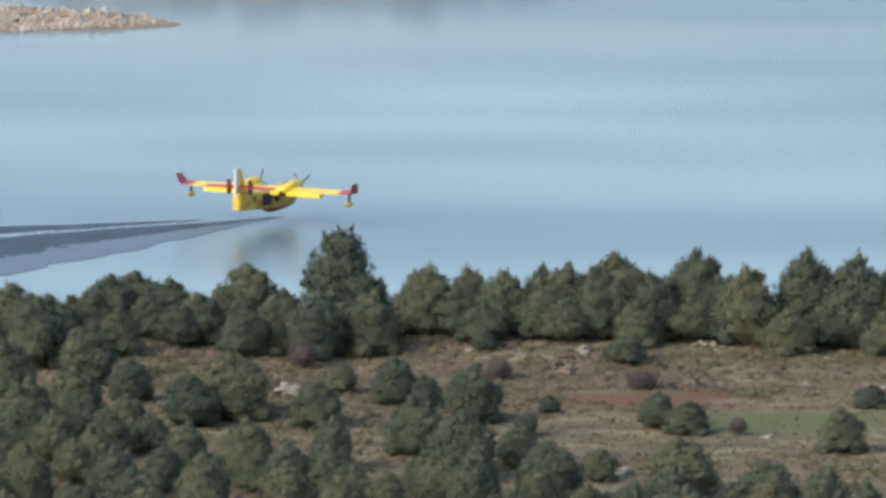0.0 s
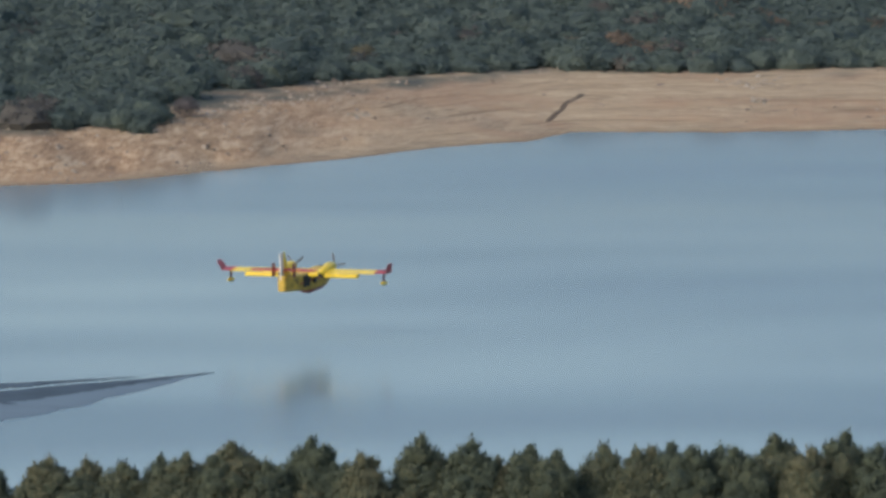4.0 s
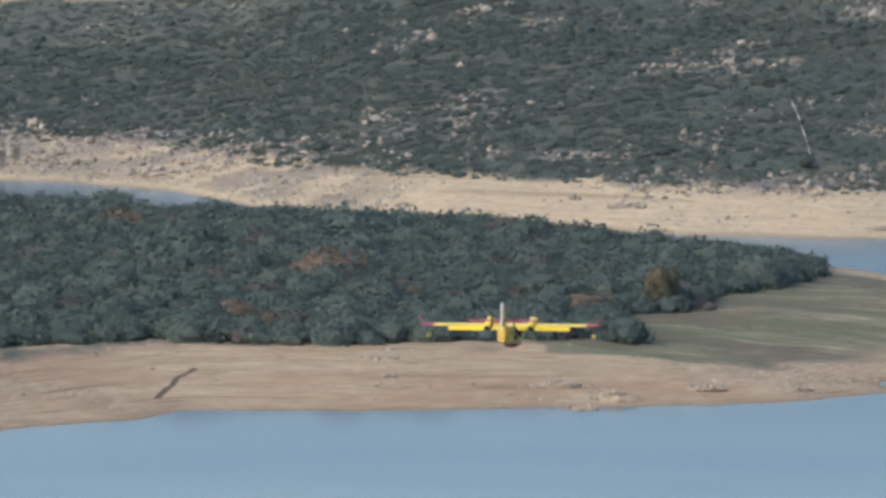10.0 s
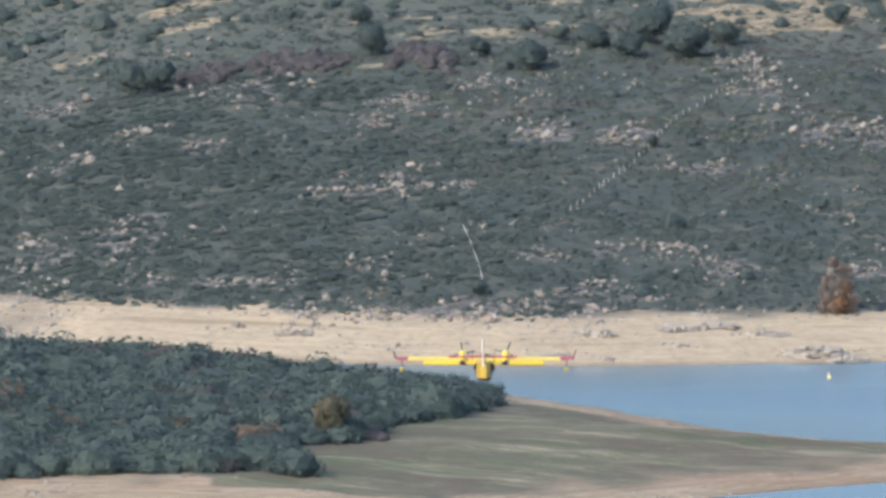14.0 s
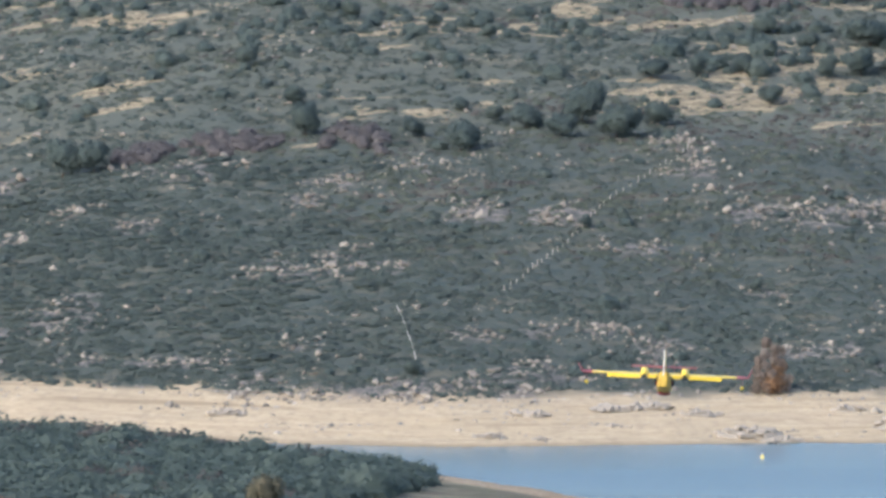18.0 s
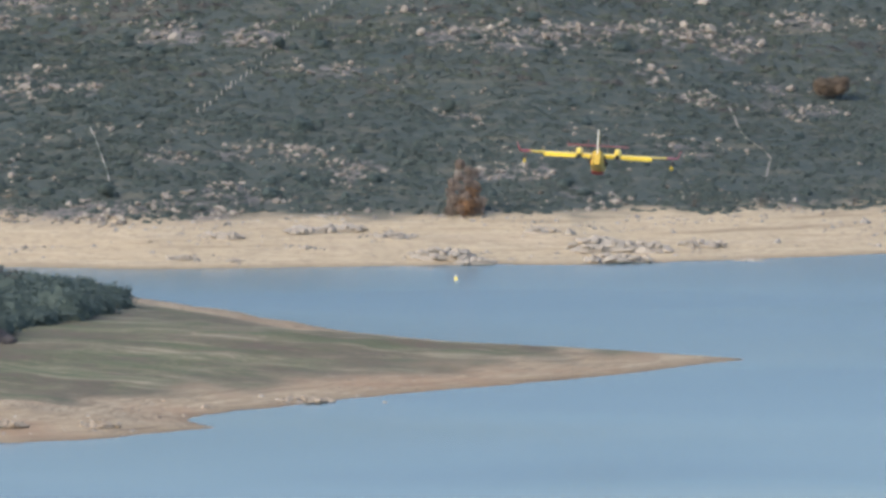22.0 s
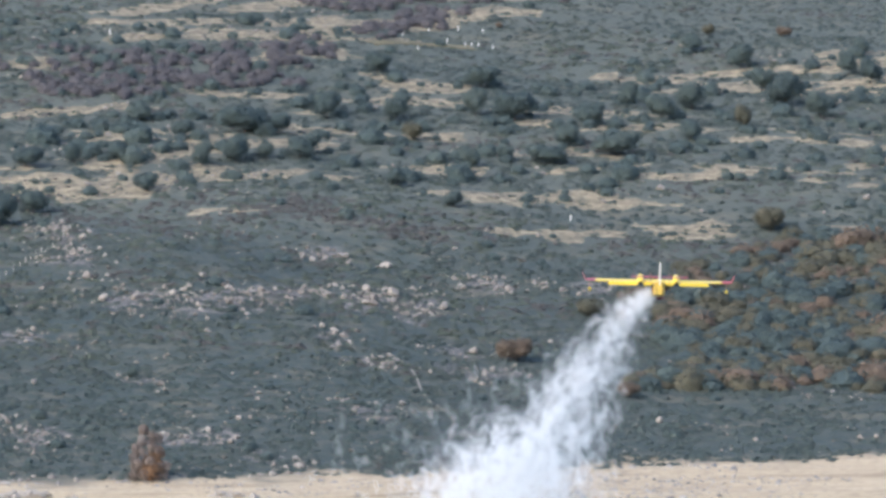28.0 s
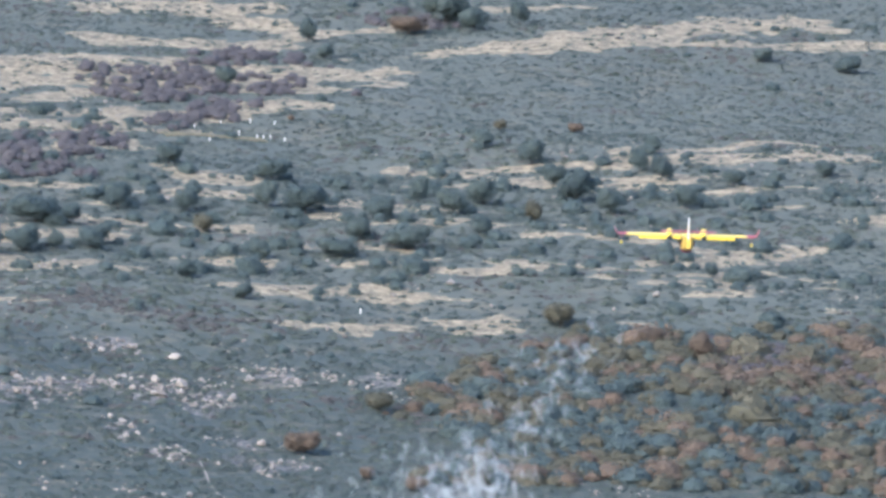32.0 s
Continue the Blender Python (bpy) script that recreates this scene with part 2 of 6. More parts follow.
def ground(x, y):
    """Height of the land above the water."""
    x, y = np.asarray(x, float), np.asarray(y, float)
    wob = fbm(x, y, 26, 3) * 2.2
    d = mid_dist(x, y) + wob
    west = smooth(-90, -170, x)
    up = np.clip(d / 58, 0, 1)
    rise = 5.8 * up * (1 - west) + 6.96 * (1 - (1 - up) ** 1.9) * west
    rise = rise - west * smooth(0.0, 0.15, up) * smooth(0.9, 0.4, up) * np.clip(vnoise(x, y * 0.2, 5.5, 15) + 0.1, 0, 1) * 1.7
    rise = rise + 0.17 * np.sin(rise * 4.6 + fbm(x, y, 40, 16) * 2.5) * smooth(0.4, 1.2, rise)
    mid = np.where(d < 0, d * 0.12, rise + np.clip(d - 58, 0, 160) * 0.036)
    d2 = poly_dist(x, y, CAPE) + wob
    cape = np.where(d2 < 0, d2 * 0.15, np.minimum(d2, 40) * 0.16)
    d3 = far_dist(x, y) + wob
    hill = np.clip(d3 - 62, 0, None)
    beach = np.minimum(d3, 62) * 0.10
    beach = beach + smooth(0.4, 1.4, beach) * (0.14 * np.sin(beach * 4.0 + fbm(x, y, 50, 17) * 3) + fbm(x, y, 17, 18) * 0.45)
    far = np.where(d3 < 0, d3 * 0.12, beach + np.minimum(hill, 1500) * 0.150)
    far = far + smooth(30, 300, d3) * (fbm(x, y, 150, 11) * 5.0 + fbm(x, y, 45, 12) * 1.2)
    # the lookout's own hillside, with its crest among the junipers
    crest = 692 + 6 * vnoise(x, y * 0, 90, 5)
    near = 49.0 + (y - crest) * 0.032 + fbm(x, y, 60, 21) * 1.2
    near = np.where(y > crest, near - np.clip(y - crest, 0, None) ** 1.3 * 0.16, near)
    z = np.maximum(np.maximum(mid, cape), np.maximum(far, near))
    z = z + np.where(z > 0, fbm(x, y, 9, 31) * 0.22, 0)
    return np.maximum(z, -6.0)


# ---------------------------------------------------------------- mesh helpers
def mesh_np(name, v, f, material, smooth_shade=False):
    """A mesh from arrays of corners and triangles or quads."""
    me = bpy.data.meshes.new(name)
    v, f = np.asarray(v, np.float32), np.asarray(f, np.int32)
    me.vertices.add(len(v))
    me.vertices.foreach_set("co", v.ravel())
    n = f.shape[1]
    me.loops.add(f.size)
    me.loops.foreach_set("vertex_index", f.ravel())
    me.polygons.add(len(f))
    me.polygons.foreach_set("loop_start", np.arange(0, f.size, n, dtype=np.int32))
    me.polygons.foreach_set("loop_total", np.full(len(f), n, np.int32))
    me.update(calc_edges=True)
    me.validate()
    if material:
        me.materials.append(material)
    me.polygons.foreach_set("use_smooth", np.full(len(me.polygons), smooth_shade))
    return me


def part(name, bm, material, parent, label=""):
    """One bmesh as one part under a thing."""
    me = bpy.data.meshes.new(name)
    bm.to_mesh(me)
    bm.free()
    me.materials.append(material)
    ob = new(name, me)
    ob.parent = parent
    if label:
        tagged(ob, label)
    return ob


def mpart(name, me, parent, m=None, label=""):
    ob = new(name, me)
    ob.parent = parent
    if m is not None:
        ob.matrix_basis = m
    if label:
        tagged(ob, label)
    return ob


def thing(name, m, label, category, group="", kind=""):
    ob = new(name)
    ob.matrix_basis = m
    return tagged(ob, label, category, group, kind)


def ico(sub=1):
    bm = bmesh.new()
    bmesh.ops.create_icosphere(bm, subdivisions=sub, radius=1)
    v = np.array([p.co for p in bm.verts])
    f = np.array([[p.index for p in q.verts] for q in bm.faces])
    bm.free()
    return v, f


ICO0, ICO1, ICO2 = ico(1), ico(2), ico(3)


def scatter_mesh(name, shapes, pick, pos, size, spin, material, squash=None, soft=False):
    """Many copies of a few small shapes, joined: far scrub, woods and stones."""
    vs, fs, base = [], [], 0
    for k, (sv, sf) in enumerate(shapes):
        idx = np.nonzero(pick == k)[0]
        if not len(idx):
            continue
        c, s = np.cos(spin[idx])[:, None], np.sin(spin[idx])[:, None]
        x, y, z = sv[None, :, 0], sv[None, :, 1], sv[None, :, 2]
        sz = size[idx][:, None]
        q = np.ones_like(sz) if squash is None else squash[idx][:, None]
        v = np.stack([(c * x - s * y) * sz, (s * x + c * y) * sz, z * sz * q], 2) + pos[idx][:, None, :]
        f = sf[None] + (base + np.arange(len(idx)) * len(sv))[:, None, None]
        vs.append(v.reshape(-1, 3))
        fs.append(f.reshape(-1, sf.shape[1]))
        base += len(idx) * len(sv)
    return mesh_np(name, np.concatenate(vs), np.concatenate(fs), material, soft)


def angular(seed, flat=0.7):
    """An angular boulder: a coarse ball cut by a few planes."""
    rng = np.random.RandomState(seed)
    v = ICO1[0].copy()
    for _ in range(9):
        n = rng.normal(size=3)
        n /= np.linalg.norm(n)
        h = rng.uniform(0.45, 0.8)
        d = v @ n - h
        v -= np.clip(d, 0, None)[:, None] * n
    v *= np.array([rng.uniform(0.8, 1.3), rng.uniform(0.8, 1.2), flat])
    v[:, 2] -= v[:, 2].min() * 0.7
    return v, ICO1[1]


def leaf_cloud(seed, lobes, count, leaf, core=0.82):
    """A crown: dark knobbly cores in several lobes, clothed in small tilted leaf clumps."""
    rng = np.random.RandomState(seed)
    vs, fs, base = [], [], 0
    lobes = [np.array(l, float) for l in lobes]
    for k, (cx, cy, cz, rx, ry, rz) in enumerate(lobes):
        v = ICO0[0] * (1 + 0.10 * rng.normal(size=(len(ICO0[0]), 1)))
        vs.append(v * np.array([rx, ry, rz]) * core + np.array([cx, cy, cz]))
        fs.append(ICO0[1] + base)
        base += len(v)
    w = np.array([l[3] * l[5] for l in lobes])
    which = rng.choice(len(lobes), count, p=w / w.sum())
    for k in which:
        cx, cy, cz, rx, ry, rz = lobes[k]
        n = rng.normal(size=3)
        n[2] = n[2] * 0.9 + 0.15
        n /= np.linalg.norm(n)
        r = rng.uniform(0.84, 1.10)
        p = np.array([cx, cy, cz]) + n * np.array([rx, ry, rz]) * r
        a = np.cross(n, rng.normal(size=3))
        a /= np.linalg.norm(a)
        b = np.cross(n, a)
        s = leaf * rng.uniform(0.6, 1.5)
        up = n * s * rng.uniform(-0.25, 0.55)
        vs.append(np.array([p + a * s, p - a * s * 0.5 + b * s * 0.8 + up, p - a * s * 0.5 - b * s * 0.8 - up * 0.4]))
        fs.append(np.array([[0, 1, 2]]) + base)
        base += 3
    return np.concatenate(vs), np.concatenate(fs)


def needle_tips(v, f, seed, count):
    """Upright pointed sprigs over the upper half of a crown."""
    rng = np.random.RandomState(seed + 9)
    top = v[v[:, 2] > 0.45]
    p = top[rng.randint(0, len(top), count)]
    a = rng.uniform(0, 6.28, count)
    side = np.stack([np.cos(a), np.sin(a), np.zeros(count)], 1) * rng.uniform(0.010, 0.022, (count, 1))
    tip = np.stack([rng.normal(0, 0.018, count), rng.normal(0, 0.018, count), rng.uniform(0.03, 0.085, count)], 1)
    sprigs = np.stack([p - side, p + side, p + tip], 1).reshape(-1, 3)
    return np.concatenate([v, sprigs]), np.concatenate([f, np.arange(count * 3).reshape(-1, 3) + len(v)])


def trunk_mesh(name, h, r, limbs, seed):
    """A tapered trunk with a few limbs."""
    bm = bmesh.new()
    rng = random.Random(seed)

    def tube(a, b, ra, rb):
        d = b - a
        m = Matrix.Translation((a + b) / 2) @ d.to_track_quat("Z", "Y").to_matrix().to_4x4()
        bmesh.ops.create_cone(bm, cap_ends=True, segments=6, radius1=ra, radius2=rb, depth=d.length, matrix=m)
    p = Vector((0, 0, -0.25))
    for i in range(3):
        q = p + Vector((rng.uniform(-.12, .12) * h, rng.uniform(-.12, .12) * h, h / 3))
        tube(p, q, r * (1 - 0.22 * i), r * (1 - 0.22 * (i + 1)))
        p = q
    for i in range(limbs):
        a = Vector((0, 0, h * rng.uniform(0.45, 0.95)))
        t = rng.uniform(0, 6.28)
        tube(a, a + Vector((math.cos(t), math.sin(t), rng.uniform(0.6, 1.2))) * h * 0.45, r * 0.45, r * 0.15)
    me = bpy.data.meshes.new(name)
    bm.to_mesh(me)
    bm.free()
    me.materials.append(M_bark)
    return me


# ---------------------------------------------------------------- the ground sheet and the water
CREST_JUNIPERS_A = [  # x, y, height, width of the junipers along the crest
    (-131.8, 676, 5.9, 6.2), (-127.6, 668, 6.1, 4.8), (-126.7, 682, 3.9, 4.9), (-123.1, 684, 5.7, 5.5), (-121.5, 690, 5.3, 6.6),
    (-117.9, 686, 5, 5.7), (-114.3, 680, 5, 4.4), (-110.4, 688, 6.4, 6.8), (-106.3, 682, 5.2, 4.9), (-101.5, 690, 9.9, 9),
    (-102.3, 676, 6.2, 5.9), (-97.1, 678, 6.2, 5.1), (-93, 688, 6.3, 6.1), (-93.8, 678, 6.4, 4.6), (-89.6, 674, 6.6, 5.4),
    (-89.1, 690, 5.9, 4.4), (-85.7, 686, 6.4, 5.9), (-81.4, 676, 7.1, 5.7), (-82, 690, 6.3, 3.8), (-79.4, 686, 7.2, 4.4),
    (-76.4, 678, 8.1, 4.9), (-74.4, 688, 8.1, 7.1), (-71, 678, 7.5, 5.9), (-66.9, 690, 9, 6.6),
]
CREST_JUNIPERS_B = [  # x, y, height, width of the junipers along the crest
    (-64.9, 676, 7.7, 4.6), (-63.4, 684, 6.8, 4.9), (-61.6, 686, 8, 5.7), (-60.7, 670, 7.8, 4.5), (-56.2, 690, 9.7, 7.4),
    (-51.4, 688, 9.2, 6.8), (-48.2, 676, 8.6, 5.9), (-67.1, 664, 8.4, 5.8), (-53.8, 660, 10.7, 5.5), (-48.5, 664, 8.4, 4.8),
    (-45.8, 688, 8.6, 4.3), (-43.1, 684, 8.6, 4.9), (-38.6, 690, 8.7, 5.4), (-34.9, 682, 8.7, 4.8), (-32, 688, 8.6, 4.9),
    (-29.1, 684, 8.6, 4.3), (-27.2, 690, 8.6, 4.9), (-24.1, 680, 8.4, 4.8), (-48.3, 664, 9, 5.5), (-39.6, 660, 8.5, 5.8),
    (-31.9, 664, 8.7, 5.3), (-24.9, 660, 9.1, 5.8), (-33.2, 688, 8.2, 5), (-29.8, 686, 8.7, 4.4),
]
CREST_JUNIPERS_C = [  # x, y, height, width of the junipers along the crest
    (-25.9, 684, 8.8, 5), (-21.1, 690, 10, 4.4), (-18.2, 684, 9.2, 5), (-15, 690, 10.1, 5), (-11, 686, 8.9, 5),
    (-6.7, 690, 9.5, 4.4), (-3.3, 686, 8.9, 5.5), (1.1, 688, 8.7, 5.5), (-136.8, 680, 4.1, 6), (-141.7, 686, 3.8, 6),
    (-133.2, 664, 4.5, 5.4),
]
CREST_JUNIPERS = CREST_JUNIPERS_A + CREST_JUNIPERS_B + CREST_JUNIPERS_C
SLOPE_JUNIPERS_A = [  # the junipers standing in the open grass
    (-121.8, 658, 6.1, 5.3), (-128, 665.4, 7, 5.9), (-128, 648, 6.3, 5.3), (-116.3, 648.2, 4.3, 4.3), (-105.5, 639.9, 6.5, 7),
    (-109, 635, 5.2, 4.9), (-119.3, 631.9, 6.2, 5.7), (-122, 622.2, 6.7, 5.6), (-97.3, 655.9, 3.1, 2.6), (-97.5, 637, 4.7, 4.4),
    (-91.7, 649.9, 5, 4.2), (-88.9, 649.5, 3.3, 3.2), (-83.7, 642.1, 5.8, 5.6), (-86.8, 622.7, 5.6, 5.6), (-81.3, 610, 6.5, 6.5),
    (-86.5, 679.2, 2.5, 2.3), (-72.6, 674.5, 2.8, 3.9), (-77.1, 648.1, 1.8, 1.9), (-78, 634.2, 2.3, 2.3), (-66.3, 639.7, 3.5, 3.6),
    (-63.5, 637.1, 3.2, 4.1), (-48.5, 626.2, 4.3, 4.3), (-47.6, 651.7, 2.3, 3.1), (-60.9, 601.2, 5.5, 6.4),
]
SLOPE_JUNIPERS_B = [  # the junipers standing in the open grass
    (-52.7, 594.6, 4.7, 5.2), (-72.2, 599.1, 5.5, 5.9), (-69.1, 611.3, 3, 3.5), (-76.7, 616.9, 4, 4), (-101.5, 683, 3.2, 4.6),
    (-89.3, 1052.3, 4.6, 5.3),
]
SLOPE_JUNIPERS = SLOPE_JUNIPERS_A + SLOPE_JUNIPERS_B
THORNS = [  # leafless purplish thorn bushes
    (-102.9, 670.1, 2.8, 3.7), (-83.5, 663.7, 2.1, 2.7), (-58.7, 636.3, 1.7, 1.9), (-69.7, 660.4, 1.9, 3.2),
]
NEAR_STONES = [  # pale stones in the grass
    (-102.2, 653.2, 2.4, 2.4), (-108.3, 643, 1.2, 3.1), (-105.7, 641.3, 0.9, 2.1), (-114.5, 639, 1.1, 2.3), (-116, 640.1, 1, 1.3),
    (-76.8, 679.2, 1.3, 1.3), (-66.1, 684.5, 0.7, 1.2), (-64.8, 684.9, 0.5, 0.9), (-54.7, 665.9, 0.5, 0.7), (-47.8, 662.9, 0.7, 1.6),
    (-87.6, 678.8, 0.5, 1), (-91.2, 686.7, 0.4, 0.9), (-67.4, 614.9, 0.5, 2), (-113.4, 638.2, 0.7, 1.6), (-117.7, 638.6, 0.9, 2.1),
    (-55.8, 635.1, 0.5, 1),
]
HILL_TREES_A = [  # kind, x, y, height, width of trees that stand out singly
    ("oak", -61.5, 2388.3, 7.6, 10.4), ("oak", -53.8, 2386.8, 6.9, 9.7), ("oak", -1.9, 2406.9, 6.7, 6.7), ("oak", 36, 2378.3, 6.2, 9.7),
    ("oak", 66.7, 2414.8, 8.4, 11.2), ("oak", 52.6, 2410.8, 5, 8.4), ("oak", 60.6, 2395.2, 4.9, 8.3), ("oak", 24.5, 2402, 4.2, 5.6),
    ("oak", 72.4, 2286.3, 2.9, 3.4), ("oak", 63.7, 2280.5, 2.6, 3.2), ("oak", 100.4, 2215.5, 2.6, 2.8), ("oak", 21.6, 2117.8, 2.7, 4.4),
    ("oak", -2.5, 2406.7, 6.7, 7), ("oak", 10, 2564.5, 4.2, 5.3), ("oak", -17, 2490.9, 4.3, 6.4), ("oak", -4.6, 2445.6, 4.3, 6.4),
    ("oak", 31.3, 2543.7, 2.9, 5), ("oak", 40, 2537.5, 3.2, 3.7), ("oak", 45.2, 2520.6, 3.2, 4.1),
]
HILL_TREES_B = [  # kind, x, y, height, width of trees that stand out singly
    ("oak", 140, 2495.2, 5.2, 7.2), ("oak", 130.6, 2482, 5.5, 5.2), ("oak", 109.1, 2485.4, 4.6, 5.8), ("oak", 98.1, 2479.4, 4.9, 5),
    ("oak", 114.4, 2443.5, 4, 7.1), ("oak", 44.6, 2422.4, 3.4, 5.1), ("oak", 36.3, 2434.4, 2.8, 5.1), ("oak", 85.2, 2420, 5.1, 8.4),
    ("oak", 74.7, 2396.2, 6.9, 12.5), ("oak", 85.7, 2474.2, 4.3, 8.6), ("oak", 159.9, 2512, 4.4, 7.3), ("oak", 146.9, 2539.1, 5, 8.8),
    ("oak", 128.3, 2521.1, 4.1, 7.3), ("oak", 117.5, 2541.5, 4.4, 7.4), ("oak", 167.4, 2559.9, 5.9, 5.9), ("oak", 278.3, 2697.2, 3.9, 6.3),
    ("oak", 289.3, 2674.4, 5.6, 8.6), ("oak", 317.4, 2657.6, 5.6, 5.4), ("oak", 321.8, 2641.8, 5.9, 6.5),
]
HILL_TREES_C = [  # kind, x, y, height, width of trees that stand out singly
    ("oak", 324.7, 2688.5, 4.1, 4.7), ("oak", 186.2, 2565.8, 5.2, 6.7), ("oak", 208.1, 2577.5, 6, 6.7), ("oak", 218.1, 2571.4, 6.3, 12),
    ("oak", 237.6, 2563, 4.8, 7.5), ("oak", 268.1, 2597.4, 6.4, 9.1), ("oak", 257.3, 2572.2, 6, 9), ("oak", 294, 2604, 7.6, 10.6),
    ("oak", 300.6, 2581.7, 6, 7.5), ("oak", 322.9, 2596.7, 5.3, 6.8), ("oak", 261.8, 2542.5, 4.4, 6.7), ("oak", 228.8, 2530.7, 5, 7.4),
    ("oak", 221.2, 2503.6, 4.4, 11.7), ("oak", 240, 2516.7, 5.3, 13.2), ("oak", 139.6, 2490.1, 5.2, 6.5), ("oak", 147.9, 2496.5, 3.6, 5.1),
    ("oak", 156.8, 2499.9, 4.6, 7.3), ("oak", 200.5, 2500.3, 4.4, 5.8), ("oak", 210.6, 2508.3, 3.8, 5.1),
]
HILL_TREES_D = [  # kind, x, y, height, width of trees that stand out singly
    ("oak", 144.1, 2531.9, 5.9, 11.8), ("oak", 153.2, 2536.9, 4.4, 7.4), ("oak", 212.9, 2780.7, 4.5, 6.5), ("oak", 244.6, 2877.8, 5.7, 5.9),
    ("oak", 246.3, 2839.3, 3.6, 5), ("oak", 311.1, 2910.9, 6.1, 6.1), ("oak", 296.2, 2897.8, 6.1, 9.3), ("oak", 288.9, 2910.1, 10.2, 15.2),
    ("oak", 186.3, 2631.4, 4.6, 7.6), ("oak", 213, 2620, 4.6, 9.1), ("oak", 250.6, 2597, 6, 6), ("oak", 340.3, 2631, 3.7, 6.1),
    ("oak", 367.3, 2647.2, 4, 6.2), ("oak", 317.1, 2495.7, 3.5, 3.8), ("oak", 291.2, 2634.1, 5.2, 7.7), ("oak", 168.5, 2568.9, 4.5, 7.5),
    ("oak", 178.9, 2462.8, 3.7, 5.7), ("oak", 191.2, 2436.4, 3.4, 5.1), ("oak", 404.2, 2866.3, 4.4, 8.4),
]
HILL_TREES_E = [  # kind, x, y, height, width of trees that stand out singly
    ("oak", 379.4, 2870.3, 3.4, 6.7), ("autumn", 275.3, 2892.4, 6.1, 13.5), ("autumn", 192.2, 2261, 6.1, 8.6), ("autumn", 307.6, 2725.9, 3.5, 5.7),
    ("autumn", 226.7, 2722.1, 1.9, 2.5), ("autumn", 301.9, 2396.7, 8.4, 7), ("autumn", 290.5, 2407.6, 6.5, 8.4), ("ochre", 285.6, 2722.1, 3.8, 4.8),
    ("ochre", 278.1, 2562.8, 6.3, 6.3), ("ochre", 188.6, 2537.3, 5.3, 7.4), ("ochre", 214.6, 2318.6, 5.4, 8.6), ("ochre", 270.7, 2433.1, 7.1, 9.9),
    ("autumn", 190.5, 2260, 5.5, 7.9), ("autumn", 204.2, 2233.4, 3.6, 4.4), ("autumn", 214.2, 2217.6, 4.4, 6.5), ("autumn", -37.2, 1801.7, 3.6, 5.6),
    ("autumn", -30.3, 1790.3, 2.4, 5.5), ("autumn", -55.6, 1802, 1.6, 4), ("autumn", -73.1, 1835.5, 2, 5),
]
HILL_TREES_F = [  # kind, x, y, height, width of trees that stand out singly
    ("autumn", -104.2, 1735.1, 2.8, 4.3), ("autumn", -111.3, 1746.7, 2.4, 3.9), ("autumn", -132.2, 2093.8, 1.8, 4.6), ("ochre", -9.1, 1766.1, 9.4, 8.7),
    ("ochre", -137.6, 1693.9, 5.3, 6.3), ("ochre", -129, 1750.2, 2.6, 4.3),
]
HILL_TREES = HILL_TREES_A + HILL_TREES_B + HILL_TREES_C + HILL_TREES_D + HILL_TREES_E + HILL_TREES_F
THICKETS = [  # bare purplish thickets
    (-28.4, 2402.7, 8.4, 26.5), (-15.8, 2395.9, 7.8, 15.3), (9.9, 2393.9, 8, 15.3), (-40.6, 2395, 6.9, 15.3), (9.4, 2407.7, 5.6, 11.2),
    (109.4, 2582.5, 7.5, 28.5), (133.2, 2606.7, 6, 18.1), (201.1, 2774.5, 6.4, 9.7), (205.8, 2728.6, 5.7, 14.3), (193.2, 2753.3, 4.8, 9.6),
    (223.9, 2839, 6.6, 9.9), (191.6, 2707.2, 5.7, 14.2), (146.4, 2628.4, 5.5, 10.7), (327.4, 2346, 8.2, 20.6), (322.9, 2384.8, 7, 14),
    (311.6, 2395.2, 5.6, 8.4), (-1.5, 1775.5, 4.1, 6.2),
]
CLEARINGS = [  # x, y, half width, half depth of grassy openings in the heath
    (-45.2, 2581.7, 19.5, 20.6), (38, 2551.5, 20.7, 32.8), (66.6, 2568.8, 10.4, 6.3), (88.2, 2464.7, 15.7, 16.7),
    (13.8, 2438.6, 7.1, 10), (26.4, 2435.1, 6.4, 6.8), (44.9, 2441.6, 7.1, 8.8), (-1.1, 2395.3, 3.1, 6.6),
    (-41.6, 2453.7, 17.1, 9),
]
ROCK_FIELDS_A = [  # x, y, half width, half depth of stony ground on the far side
    (-56.9, 2208.8, 7.7, 21.5), (-74.9, 2208.3, 5.1, 14.1), (-52, 2163.2, 6.3, 5.3), (-38.1, 2154, 4.4, 4.5), (-24.2, 2147.8, 5, 4.2),
    (-14.1, 2128.4, 4.9, 4.6), (-7, 2237.4, 7.8, 18.4), (6, 2241.1, 7.8, 13.2), (15, 2236.8, 5.2, 9.2), (-29.4, 2371.3, 8.3, 12),
    (-41.9, 2377.3, 5.5, 8.4), (6.3, 2351.7, 5.5, 9.1), (25.4, 2357.2, 4.1, 8.2), (-78, 2387.4, 8.3, 8.2), (-58.9, 2340.3, 5.4, 11.2),
    (-43.4, 2311.1, 5.4, 7.2), (-72.8, 2305.7, 5.4, 12.1), (-4.6, 2324.6, 4, 6.6), (38.1, 2295, 5.3, 8.6), (57.9, 2290.8, 5.3, 11.9),
    (74, 2255.6, 6.5, 7.5), (76.8, 2149.3, 3.7, 9.2), (63.7, 2168.9, 3.8, 4.3), (49.7, 2164.6, 3.8, 4.5),
]
